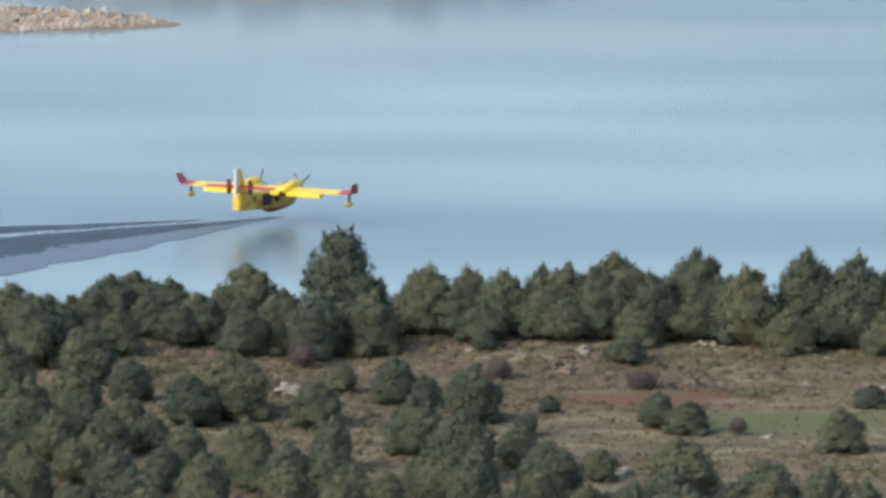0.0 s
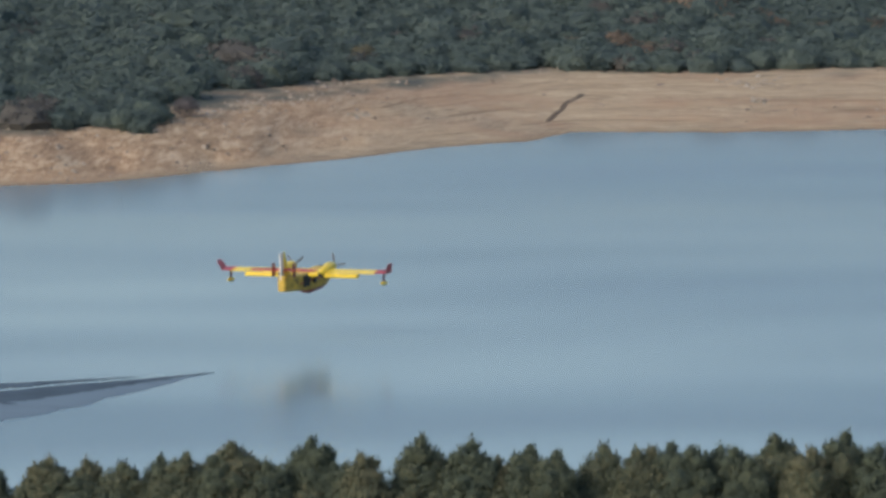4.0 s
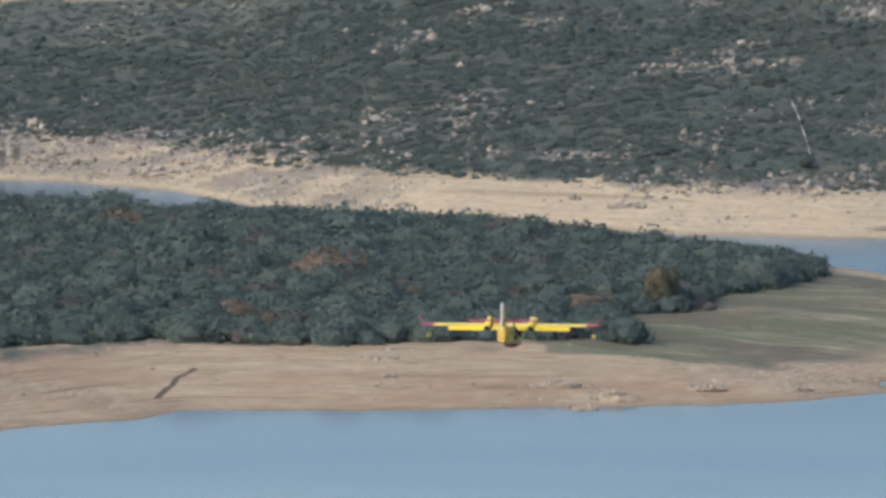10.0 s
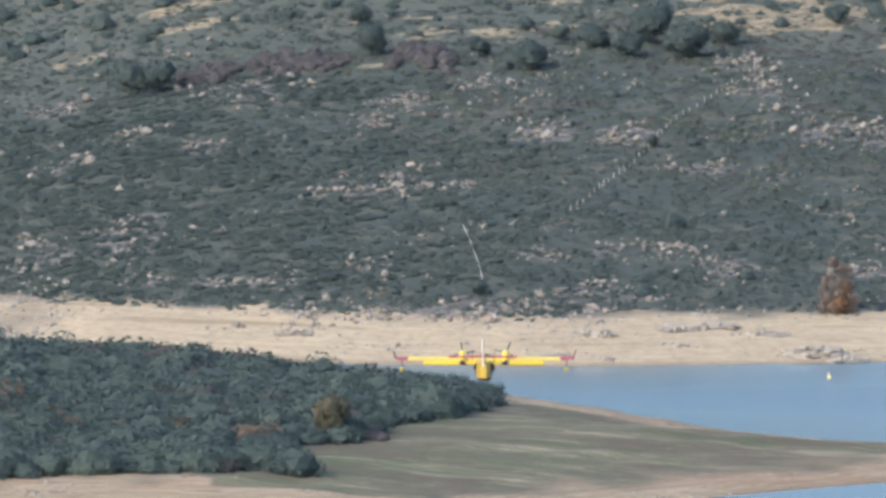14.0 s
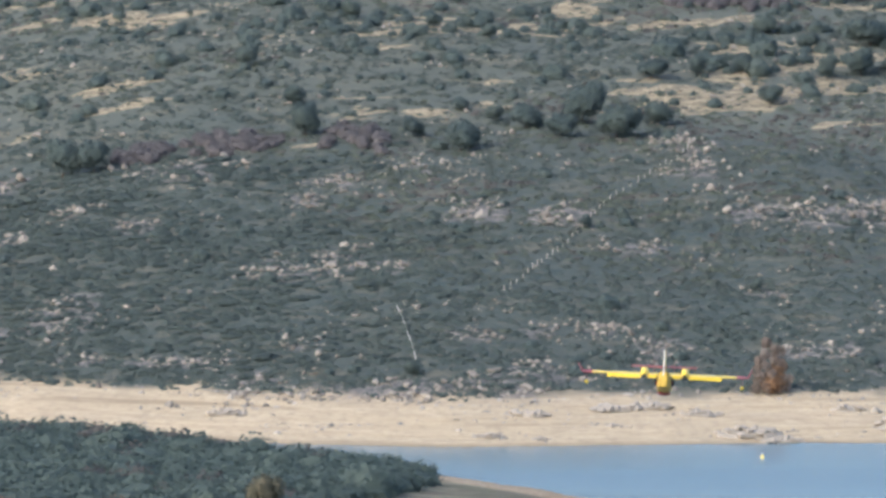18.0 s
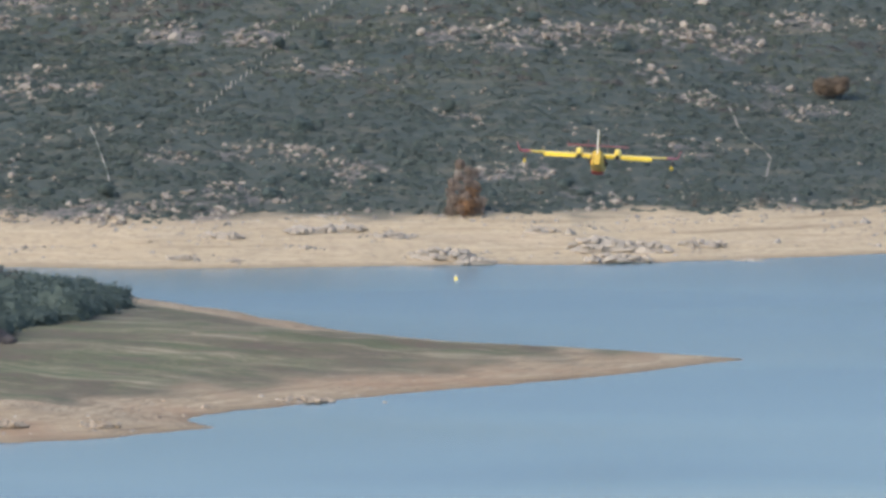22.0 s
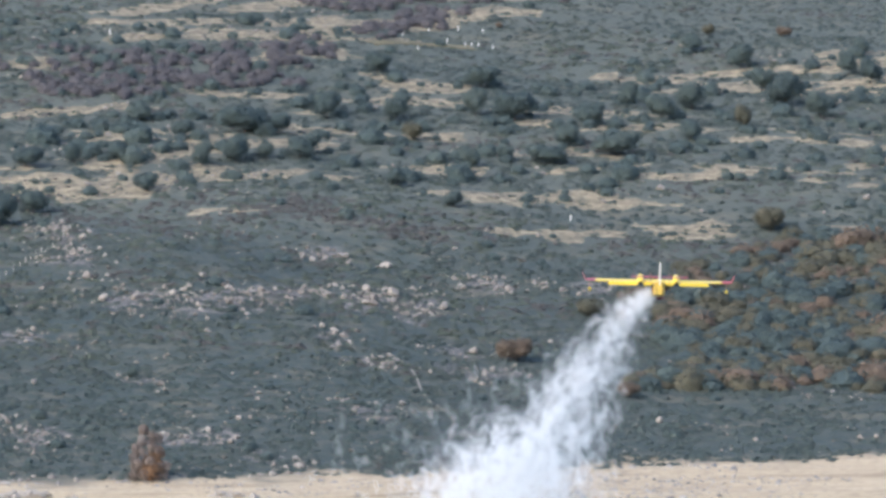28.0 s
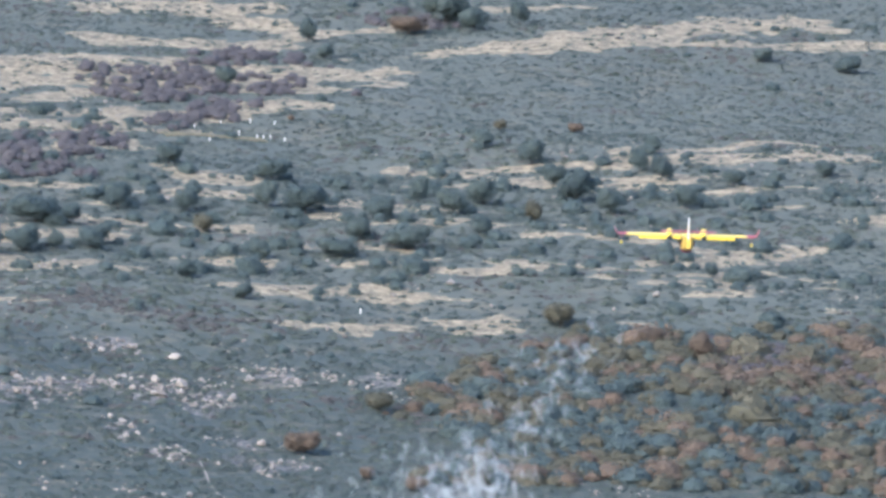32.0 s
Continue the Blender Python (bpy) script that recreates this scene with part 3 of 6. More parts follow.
ROCK_FIELDS_B = [  # x, y, half width, half depth of stony ground on the far side
    (92, 2345.9, 5.4, 14.5), (88.2, 2390.2, 4.2, 9), (104.7, 2297, 4, 12.9), (114.2, 2299.8, 4, 6.6), (103.5, 2212.8, 5.1, 3.9),
    (-3.1, 2154.7, 3.1, 5.1), (34.5, 2159.3, 3.1, 4.2), (3.1, 2105.1, 19.6, 9.4), (27.5, 2099.9, 17.1, 11.4), (50, 2122.1, 7.4, 9),
    (39.8, 2106.9, 14.7, 6.7), (112, 2296.1, 9.3, 9.7), (131.2, 2306.5, 8, 9.2), (144.2, 2319.9, 8.1, 7.2), (161.8, 2320.7, 10.8, 7.3),
    (171.8, 2301.1, 2.7, 6.6), (177.3, 2243.5, 6.5, 5.9), (186.9, 2248, 3.9, 5.8), (180.5, 2266.8, 6.6, 5.5), (108.7, 2151.4, 7.5, 6.3),
    (125.2, 2134.7, 5, 8.1), (115.2, 2156.3, 5, 4.4), (77.4, 2151.7, 3.7, 8.4), (62.9, 2167.6, 3.8, 3.3),
]
ROCK_FIELDS_C = [  # x, y, half width, half depth of stony ground on the far side
    (159, 2242.8, 7.8, 3.6), (191.4, 2352.6, 8.2, 5.2), (221.7, 2353.6, 13.7, 8.9), (155.6, 2314.1, 8.1, 7.7), (171.2, 2324.7, 6.8, 11.8),
    (119.7, 2296.7, 6.7, 7.4), (132.5, 2310.8, 5.4, 8.1), (192.4, 2351.9, 6.8, 6.5), (152.7, 2373.6, 5.5, 6.4), (92.4, 2381.6, 5.5, 13.3),
    (150.9, 2189, 7.6, 5.6), (151, 2266.5, 2.6, 7.2), (-198.6, 2277.4, 17, 33.7), (-177, 2255.1, 14, 25.5), (-158.4, 2249.8, 14, 24.3),
    (-130.6, 2227.7, 12.5, 22.3), (-112.9, 2207.2, 8.2, 16.1), (-97.7, 2202.3, 10.9, 8.7), (-146.9, 2266.5, 8.4, 7.7),
]
ROCK_FIELDS = ROCK_FIELDS_A + ROCK_FIELDS_B + ROCK_FIELDS_C
OUTCROPS_A = [  # x, y, height, width of single outcrops along the shores
    (91.2, 2053, 4.5, 11.9), (98.2, 2047.5, 2.1, 8.3), (126.1, 2066.3, 6.3, 13.2), (135.1, 2065.8, 4.8, 10.8), (114.6, 2087.1, 2.9, 6.8),
    (128.3, 2052.6, 1.9, 13.1), (147.7, 2074.1, 2.2, 8.5), (157.2, 2055.8, 1.2, 7.2), (64.8, 2085.7, 1.7, 10.9), (72.2, 2087.8, 2.4, 8.5),
    (82.7, 2078.9, 1.7, 8.5), (45.2, 2074.4, 2.2, 8.4), (47.5, 2044.8, 1.2, 3.1), (36.3, 2047.5, 1.2, 5.9), (-22.1, 1633.3, 3, 5.6),
    (-16.5, 1644.7, 3.4, 7.4), (-27, 1655.1, 2.2, 7.1), (-0.3, 1656.5, 1.6, 6.1), (-57, 1662.6, 0.6, 2), (-61.8, 1681, 1.4, 4.1),
    (-56.6, 1680.6, 1.2, 3.7), (14.9, 1662.3, 1, 6.1), (-18.4, 2086.8, 1.8, 7.8), (-62.7, 2089.7, 1.3, 3.4),
]
OUTCROPS_B = [  # x, y, height, width of single outcrops along the shores
    (-39, 2078.3, 1, 3.9), (52.4, 1718.3, 0.8, 8), (68.4, 1719, 1.2, 9), (-128, 2206.3, 3.3, 12.3), (-121.7, 2215.9, 2.8, 8.3),
    (-139.4, 2212.8, 2.5, 8.3), (-163.5, 1606, 1.1, 2.6), (-154.2, 1623.1, 0.9, 3.9), (-181, 1592.2, 0.9, 2.8), (-133.4, 1628.5, 0.9, 3.3),
]
OUTCROPS = OUTCROPS_A + OUTCROPS_B
FENCE_LINE = [  # the fence up the hillside
    (42.9, 2204.5), (47.8, 2220.3), (52.8, 2241.7), (57.1, 2257.4), (63, 2281.4),
    (69.1, 2307.7), (74.2, 2321.7), (78.6, 2332.7), (85.6, 2356.9), (90.2, 2370.8),
    (93.5, 2386.2),
]
TRAIL = [  # the pale trail below the heath
    (165.8, 2236.9), (166.3, 2225.8), (166.4, 2214), (167.5, 2203.9), (170.4, 2195.5),
    (171.5, 2185.2), (169.9, 2172.6), (168.6, 2161.7),
]
GULLY = [  # a dark washed-out gully across the beach
    (-92.5, 1670.6), (-93.7, 1664.3), (-95.2, 1659.1), (-95.8, 1652.2), (-96.7, 1646.7),
    (-97.8, 1640.4),
]
GLADES_A = [  # dry grass streaks on the hill: from, to, half depth
    (148.1, 2777.5, 248.2, 2813.3, 21.7), (165.6, 2802.5, 204.3, 2819.1, 7.1), (147.0, 2757.7, 179.2, 2760.3, 5.1), (179.2, 2760.3, 232.5, 2782.4, 12.2),
    (170.3, 2694.2, 226.3, 2746.3, 9.8), (143.0, 2679.9, 175.1, 2696.2, 9.1), (149.8, 2635.0, 173.2, 2665.5, 10.8), (180.7, 2915.1, 227.5, 2929.3, 14.9),
    (195.0, 2926.5, 232.9, 2911.1, 9.6), (185.0, 2849.8, 236.0, 2865.3, 11.9), (227.1, 2901.7, 245.0, 2893.2, 8.1), (244.4, 2885.7, 276.9, 2908.7, 7.7),
    (285.4, 2857.7, 338.4, 2881.1, 9.7), (321.3, 2879.7, 398.0, 2946.4, 15.5), (338.0, 2877.6, 423.2, 2918.8, 6.7), (379.9, 2940.4, 410.9, 2939.5, 7.6),
    (307.1, 2938.2, 331.9, 2944.4, 5.0), (276.2, 2668.6, 321.7, 2669.5, 6.6),
]
GLADES_B = [  # dry grass streaks on the hill: from, to, half depth
    (322.1, 2673.4, 391.0, 2694.8, 16.2), (319.5, 2690.8, 368.2, 2723.8, 6.3), (280.2, 2647.3, 326.7, 2646.2, 7.9), (323.5, 2619.9, 356.3, 2634.8, 3.5),
    (184.0, 2598.3, 197.6, 2597.6, 9.9), (133.7, 2501.6, 152.2, 2520.3, 6.0), (152.5, 2525.3, 165.0, 2536.7, 3.7), (132.4, 2477.4, 147.9, 2471.9, 7.3),
    (302.6, 2509.6, 346.9, 2542.3, 6.1), (307.9, 2492.5, 333.0, 2504.9, 3.8), (211.0, 2452.4, 223.5, 2463.6, 7.4), (229.4, 2464.5, 243.1, 2457.7, 4.0),
    (204.8, 2412.3, 231.6, 2426.4, 3.8), (243.3, 2430.8, 256.3, 2431.6, 6.2), (243.0, 2486.7, 263.7, 2490.1, 3.9), (265.1, 2503.2, 288.3, 2500.4, 5.0),
    (208.2, 2523.4, 222.7, 2520.5, 5.0), (220.4, 2494.2, 244.3, 2500.5, 2.8),
]
GLADES_C = [  # dry grass streaks on the hill: from, to, half depth
    (338.9, 2408.4, 350.0, 2408.6, 6.0), (129.4, 2419.8, 139.1, 2417.3, 2.9), (251.1, 2667.3, 270.2, 2655.7, 4.2), (95.2, 2449.4, 124.3, 2461.5, 12.7),
    (105.4, 2487.8, 135.1, 2502.4, 6.4), (133.6, 2502.2, 159.9, 2527.2, 6.3), (94.7, 2437.5, 109.0, 2439.9, 3.4), (133.0, 2464.5, 157.1, 2483.9, 5.4),
    (99.5, 2555.4, 111.5, 2559.6, 6.4), (139.7, 2586.8, 176.2, 2593.4, 4.9), (188.5, 2595.8, 197.8, 2599.4, 8.5), (215.8, 2459.1, 225.0, 2465.7, 7.3),
    (223.9, 2454.0, 245.5, 2454.6, 2.4), (206.0, 2412.5, 220.4, 2416.0, 2.9), (244.4, 2429.3, 255.1, 2436.9, 5.1), (248.9, 2488.1, 271.1, 2491.1, 3.5),
    (302.4, 2508.4, 330.9, 2537.1, 6.3), (298.8, 2478.7, 325.3, 2494.7, 3.5),
]
GLADES_D = [  # dry grass streaks on the hill: from, to, half depth
    (281.0, 2541.4, 306.7, 2544.1, 5.9), (113.9, 2683.0, 181.7, 2719.4, 7.2), (121.1, 2705.2, 155.2, 2753.3, 9.8), (153.7, 2726.9, 205.5, 2783.7, 8.0),
    (181.1, 2709.5, 218.8, 2747.1, 6.5), (205.5, 2783.7, 250.9, 2819.0, 5.5), (119.2, 2663.4, 198.8, 2693.4, 4.2),
]
GLADES = GLADES_A + GLADES_B + GLADES_C + GLADES_D
DARK_HEATH = [  # smooth dark heath
    (221.8, 2730.1, 280.7, 2809.4, 42.7), (254.7, 2794.5, 416.8, 2874.2, 48.7), (155.7, 2632.2, 219.7, 2703.2, 18.7), (147.5, 2618.3, 217.3, 2689.9, 23.4),
    (243.3, 2752.2, 363.5, 2786.6, 51.1), (152.2, 2856.8, 184.1, 2862.6, 35.4), (328.1, 2941.4, 434.2, 2995.3, 23.4),
]
PURPLE_ZONES = [  # bare thicket zones
    (101.5, 2605.2, 144.1, 2610.9, 16.5), (102.7, 2636.7, 117.8, 2633.0, 7.2), (149.3, 2649.7, 166.0, 2670.5, 10.9), (187.2, 2753.2, 209.8, 2755.7, 16.7),
    (196.1, 2771.5, 211.2, 2779.5, 26.0), (216.3, 2825.6, 236.8, 2835.2, 10.5), (144.1, 2642.5, 153.5, 2646.2, 13.3), (313.0, 2395.1, 343.0, 2387.5, 17.0),
    (273.9, 2913.1, 284.2, 2914.5, 11.2),
]
RUSTY_ZONES = [  # rusty oaks within the wood
    (-74.7, 1796.1, -68.6, 1780.1, 8.9), (-38.7, 1772.2, -27.1, 1752.2, 7.1), (-56.3, 1766.7, -52.0, 1766.5, 3.9), (-125.4, 1940.4, -120.6, 1929.2, 10.8),
    (-89.9, 1729.7, -86.2, 1719.7, 6.7),
]


def in_zones(x, y, zones, rag=1.0, wide=1.0):
    """0 to 1 within ragged streaks given by two ends and a half depth."""
    x, y = np.asarray(x, float), np.asarray(y, float)
    best = np.full(x.shape, 9.0)
    wy = fbm(x, y, 26, 73) * 5 * rag
    for ax, ay, bx, by, r in zones:
        t = np.clip((x - ax) / (bx - ax), 0, 1)
        over = np.maximum(np.maximum(ax - x, x - bx), 0) / (r * 0.8 + 3)
        best = np.minimum(best, np.hypot((y + wy - ay - t * (by - ay)) / (r * wide + 1.0), over))
    return smooth(1.25, 0.75, best + rag * 0.75 * fbm(x, y, 7, 74))


def clearing(x, y):
    """How far the heath gives way to dry grass, 0 to 1."""
    x, y = np.asarray(x, float), np.asarray(y, float)
    best = in_zones(x, y, GLADES, 1.15, 0.85)
    ragged = fbm(x * 0.6, y * 1.2, 7, 74)
    wx, wy = fbm(x * 0.6, y, 20, 72) * 8, fbm(x * 0.5, y, 16, 73) * 10
    for cx, cy, rx, ry in CLEARINGS:
        d = np.hypot((x + wx - cx) / (rx * 0.85), (y + wy - cy) / (ry * 0.6 + 1.5))
        best = np.maximum(best, smooth(1.1, 0.7, d + ragged * 0.9))
    patches = smooth(0.30, 0.46, fbm(x * 0.5, y, 15, 75) + 0.30 * fbm(x, y, 120, 76)) * smooth(2350, 2480, y) * smooth(2700, 2620, y)
    return np.maximum(best, patches * 0.9 * (1 - in_zones(x, y, DARK_HEATH, 0.5)))




def wood_edge(y):
    return np.interp(y, [1600, 1700, 1752, 1762, 1792, 1828, 1898, 1940, 2000], [-14, -14, -18, -5, 1, 13, 22, 12, -40])


def wood_mask(x, y):
    """Where the oakwood on the peninsula stands."""
    n = vnoise(x, y, 14, 41) * 3
    front = np.interp(x, [-600, -330, -216, -172, -167, -130, -108, -67, -16, 60], [1546, 1558, 1572, 1576, 1642, 1684, 1698, 1694, 1709, 1720])
    return (mid_dist(x, y) > np.where(x < -160, 20, 26)) & (y > front + n) & (x < wood_edge(y) + n * 0.5)


def build_ground():
    az = np.concatenate([-np.geomspace(1.35, 0.22, 14)[:-1], np.linspace(-0.215, 0.185, 360), np.geomspace(0.19, 1.35, 14)])
    rows = np.concatenate([[-900, -500, -200, 0, 150, 300, 420, 500], np.arange(550, 860, 2.2), np.arange(870, 1400, 14),
                           np.arange(1405, 1500, 2.5), np.arange(1502, 2180, 2.7), np.arange(2183, 3060, 4.5),
                           [ 3160, 3300, 3500, 3800, 4300, 5200, 7000, 10000]])
    A, R = np.meshgrid(az, rows)
    X, Y = np.tan(A) * np.maximum(R, 420), R
    Z = ground(X, Y)
    w = len(az)
    i = np.arange(len(rows) - 1)[:, None] * w + np.arange(w - 1)[None]
    f = np.stack([i, i + 1, i + w + 1, i + w], 2).reshape(-1, 4)
    me = mesh_np("ground", np.stack([X, Y, Z], 2).reshape(-1, 3), f, M_ground, True)
    x, y, z = X.ravel(), Y.ravel(), Z.ravel()
    n = fbm(x, y, 12, 51)
    shore = (y > 1000)
    sand = np.where(shore, smooth(7.2, 5.6, z + n * 1.1), 0)
    spit = ((mid_dist(x, y) > 0) & ~wood_mask(x, y) & (x > -30) & (y > 1690)).astype(float) * smooth(1.2, 3.0, z + n * 0.9)
    sand = sand * (1 - 0.85 * spit)
    rubble = smooth(-55, -95, x) * (far_dist(x, y) > 0) * smooth(0.6, 1.6, z) * smooth(-0.5, 0.1, n)
    sand = sand * (1 - 0.6 * rubble)
    near = (y < 1000).astype(float)
    crag = np.zeros(x.shape)
    hill = np.nonzero((y > 2080) & (y < 2480))[0]
    rag = fbm(x[hill], y[hill], 10, 57)
    for cx, cy, rx, ry in ROCK_FIELDS:
        crag[hill] = np.maximum(crag[hill], smooth(1.5, 0.5, np.hypot((x[hill] - cx) / (rx + 1.5), (y[hill] - cy) / (ry + 2)) + rag * 0.8))
    crag = np.maximum(crag, rubble * (z < 9))
    ell = lambda cx, cy, rx, ry: smooth(1.2, 0.7, np.hypot((x - cx) / rx, (y - cy) / ry) + n * 0.5)
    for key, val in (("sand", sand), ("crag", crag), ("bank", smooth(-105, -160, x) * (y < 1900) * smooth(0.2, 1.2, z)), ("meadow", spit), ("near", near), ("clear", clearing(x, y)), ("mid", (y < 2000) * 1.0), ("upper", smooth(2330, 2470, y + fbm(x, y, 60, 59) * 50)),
                     ("green", near * ell(-57, 643.5, 10.5, 6.0)), ("red", near * np.maximum(ell(-70, 654, 8, 3.2), ell(-61, 659, 5, 2.0)))):
        a = me.attributes.new(key, 'FLOAT', 'POINT')
        a.data.foreach_set("value", np.asarray(val, np.float32))
    return tagged(new("ground", me), "scrub hills, sandy drawdown shores and dry grass", "ground", kind="structure")


def ground_material():
    m, nt, b = mat("ground_cover", 0.95, 0.0, 0.1)
    pos = nt.nodes.new("ShaderNodeNewGeometry").outputs["Position"]
    # far hillside: dark heath between stones and dry patches
    heath = ramp(nt, nz(nt, 0.3, 9, 0.8), [(0.36, (0.050, 0.065, 0.063)), (0.46, (0.064, 0.080, 0.074)), (0.54, (0.077, 0.090, 0.080)), (0.61, (0.100, 0.103, 0.086)), (0.69, (0.155, 0.142, 0.116))])
    patch = ramp(nt, nz(nt, 0.028, 6, 0.68), [(0.42, (0, 0, 0)), (0.58, (1, 1, 1))])
    heath = mixc(nt, math_n(nt, 'MULTIPLY', patch, 0.3), heath, (0.092, 0.096, 0.079))
    # heath paled up the slope: distance haze mixed into its colour
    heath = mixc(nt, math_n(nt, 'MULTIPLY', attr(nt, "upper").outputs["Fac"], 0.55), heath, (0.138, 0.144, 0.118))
    dry = ramp(nt, nz(nt, 0.075, 8, 0.78, "Object", (0.7, 1.0, 1)), [(0.52, (0, 0, 0)), (0.62, (1, 1, 1))])
    heath = mixc(nt, math_n(nt, 'MULTIPLY', dry, 0.5), heath, (0.185, 0.158, 0.112))
    # bare granite between the heath
    crag = ramp(nt, nz(nt, 0.55, 8, 0.8), [(0.36, (0.085, 0.088, 0.085)), (0.47, (0.12, 0.115, 0.108)), (0.55, (0.18, 0.162, 0.147)), (0.65, (0.34, 0.30, 0.26))])
    heath = mixc(nt, ramp(nt, math_n(nt, 'MULTIPLY', attr(nt, "crag").outputs["Fac"], nz(nt, 0.35, 6, 0.7)), [(0.30, (0, 0, 0)), (0.42, (1, 1, 1))]), heath, crag)
    straw = ramp(nt, nz(nt, 0.28, 8, 0.78), [(0.38, (0.11, 0.105, 0.085)), (0.46, (0.20, 0.168, 0.115)), (0.53, (0.29, 0.24, 0.158)), (0.64, (0.40, 0.33, 0.215))])
    broken = math_n(nt, 'ADD', math_n(nt, 'MULTIPLY', attr(nt, "clear").outputs["Fac"], 0.62), math_n(nt, 'MULTIPLY', nz(nt, 0.17, 8, 0.8, "Object", (0.7, 0.8, 1)), 1.15))
    c = mixc(nt, ramp(nt, broken, [(0.90, (0, 0, 0)), (1.0, (0.45, 0.45, 0.45)), (1.16, (1, 1, 1))]), heath, straw)
    # drawdown sand in faint level benches
    bench = nz(nt, 1.0, 5, 0.65, "Object", (0.012, 0.018, 1.5))
    fine = nz(nt, 0.5, 5, 0.7)
    sandc = ramp(nt, bench, [(0.36, (0.33, 0.255, 0.165)), (0.45, (0.51, 0.405, 0.265)), (0.49, (0.42, 0.33, 0.215)), (0.54, (0.54, 0.435, 0.29)), (0.58, (0.41, 0.32, 0.21)), (0.66, (0.5, 0.4, 0.27))])
    redc = ramp(nt, bench, [(0.36, (0.20, 0.145, 0.095)), (0.43, (0.42, 0.325, 0.215)), (0.47, (0.27, 0.20, 0.13)), (0.51, (0.48, 0.38, 0.255)), (0.55, (0.25, 0.185, 0.12)), (0.59, (0.44, 0.345, 0.23)), (0.66, (0.30, 0.225, 0.15))])
    redc = mixc(nt, math_n(nt, 'MULTIPLY', ramp(nt, nz(nt, 0.03, 5, 0.7), [(0.47, (0, 0, 0)), (0.6, (1, 1, 1))]), 0.6), redc, (0.32, 0.205, 0.13))
    sandc = mixc(nt, attr(nt, "mid").outputs["Fac"], sandc, redc)
    sandc = mixc(nt, math_n(nt, 'MULTIPLY', ramp(nt, fine, [(0.5, (0, 0, 0)), (0.64, (1, 1, 1))]), 0.5), sandc, (0.26, 0.205, 0.15))
    rill = ramp(nt, nz(nt, 1.0, 6, 0.75, "Object", (0.42, 0.06, 1.1)), [(0.40, (0.16, 0.100, 0.060)), (0.46, (0.36, 0.245, 0.150)), (0.50, (0.24, 0.155, 0.092)), (0.54, (0.42, 0.30, 0.19)), (0.62, (0.52, 0.40, 0.27))])
    sandc = mixc(nt, math_n(nt, 'MULTIPLY', attr(nt, "bank").outputs["Fac"], 0.7), sandc, rill)
    sep = nt.nodes.new("ShaderNodeSeparateXYZ")
    nt.links.new(pos, sep.inputs[0])
    damp = ramp(nt, math_n(nt, 'ADD', sep.outputs[2], math_n(nt, 'MULTIPLY', nz(nt, 0.2, 4, 0.6), 0.7)), [(0.32, (1, 1, 1)), (0.95, (0, 0, 0))])
    sandc = mixc(nt, math_n(nt, 'MULTIPLY', damp, 0.6), sandc, (0.17, 0.125, 0.085))
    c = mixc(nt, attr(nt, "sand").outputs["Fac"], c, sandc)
    mead = ramp(nt, nz(nt, 0.13, 9, 0.78, "Object", (0.3, 0.6, 1)), [(0.36, (0.115, 0.094, 0.072)), (0.43, (0.165, 0.135, 0.100)), (0.48, (0.120, 0.130, 0.076)), (0.52, (0.21, 0.185, 0.122)), (0.55, (0.14, 0.15, 0.088)), (0.60, (0.26, 0.22, 0.15)), (0.66, (0.42, 0.35, 0.245))])
    umber = ramp(nt, nz(nt, 0.045, 5, 0.7, "Object", (0.5, 0.8, 1)), [(0.44, (0, 0, 0)), (0.56, (1, 1, 1))])
    mead = mixc(nt, math_n(nt, 'MULTIPLY', umber, 0.55), mead, (0.142, 0.108, 0.085))
    pale = ramp(nt, nz(nt, 0.09, 8, 0.75, "Object", (0.3, 1.5, 1)), [(0.54, (0, 0, 0)), (0.60, (1, 1, 1))])
    mead = mixc(nt, math_n(nt, 'MULTIPLY', pale, 0.75), mead, (0.34, 0.29, 0.20))
    sward = ramp(nt, nz(nt, 0.06, 7, 0.7, "Object", (0.4, 1.4, 1)), [(0.52, (0, 0, 0)), (0.60, (1, 1, 1))])
    mead = mixc(nt, math_n(nt, 'MULTIPLY', sward, 0.7), mead, (0.108, 0.126, 0.070))
    c = mixc(nt, attr(nt, "meadow").outputs["Fac"], c, mead)
    nearc = ramp(nt, nz(nt, 0.22, 9, 0.8, "Object", (0.5, 1.1, 1)), [(0.36, (0.075, 0.064, 0.042)), (0.45, (0.125, 0.108, 0.066)), (0.53, (0.17, 0.150, 0.090)), (0.60, (0.235, 0.207, 0.13)), (0.68, (0.31, 0.275, 0.18))])
    brown = ramp(nt, nz(nt, 0.045, 5, 0.65, "Object", (0.5, 1.6, 1)), [(0.45, (0, 0, 0)), (0.6, (1, 1, 1))])
    nearc = mixc(nt, math_n(nt, 'MULTIPLY', brown, 0.5), nearc, (0.145, 0.112, 0.08))
    nearc = mixc(nt, math_n(nt, 'MULTIPLY', attr(nt, "green").outputs["Fac"], 0.92), nearc, (0.105, 0.122, 0.056))
    nearc = mixc(nt, math_n(nt, 'MULTIPLY', attr(nt, "red").outputs["Fac"], 0.85), nearc, (0.15, 0.076, 0.050))
    c = mixc(nt, attr(nt, "near").outputs["Fac"], c, nearc)
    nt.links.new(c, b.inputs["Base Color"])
    bump(nt, b, nz(nt, 0.9, 6, 0.7), 0.6, 0.5)
    return m


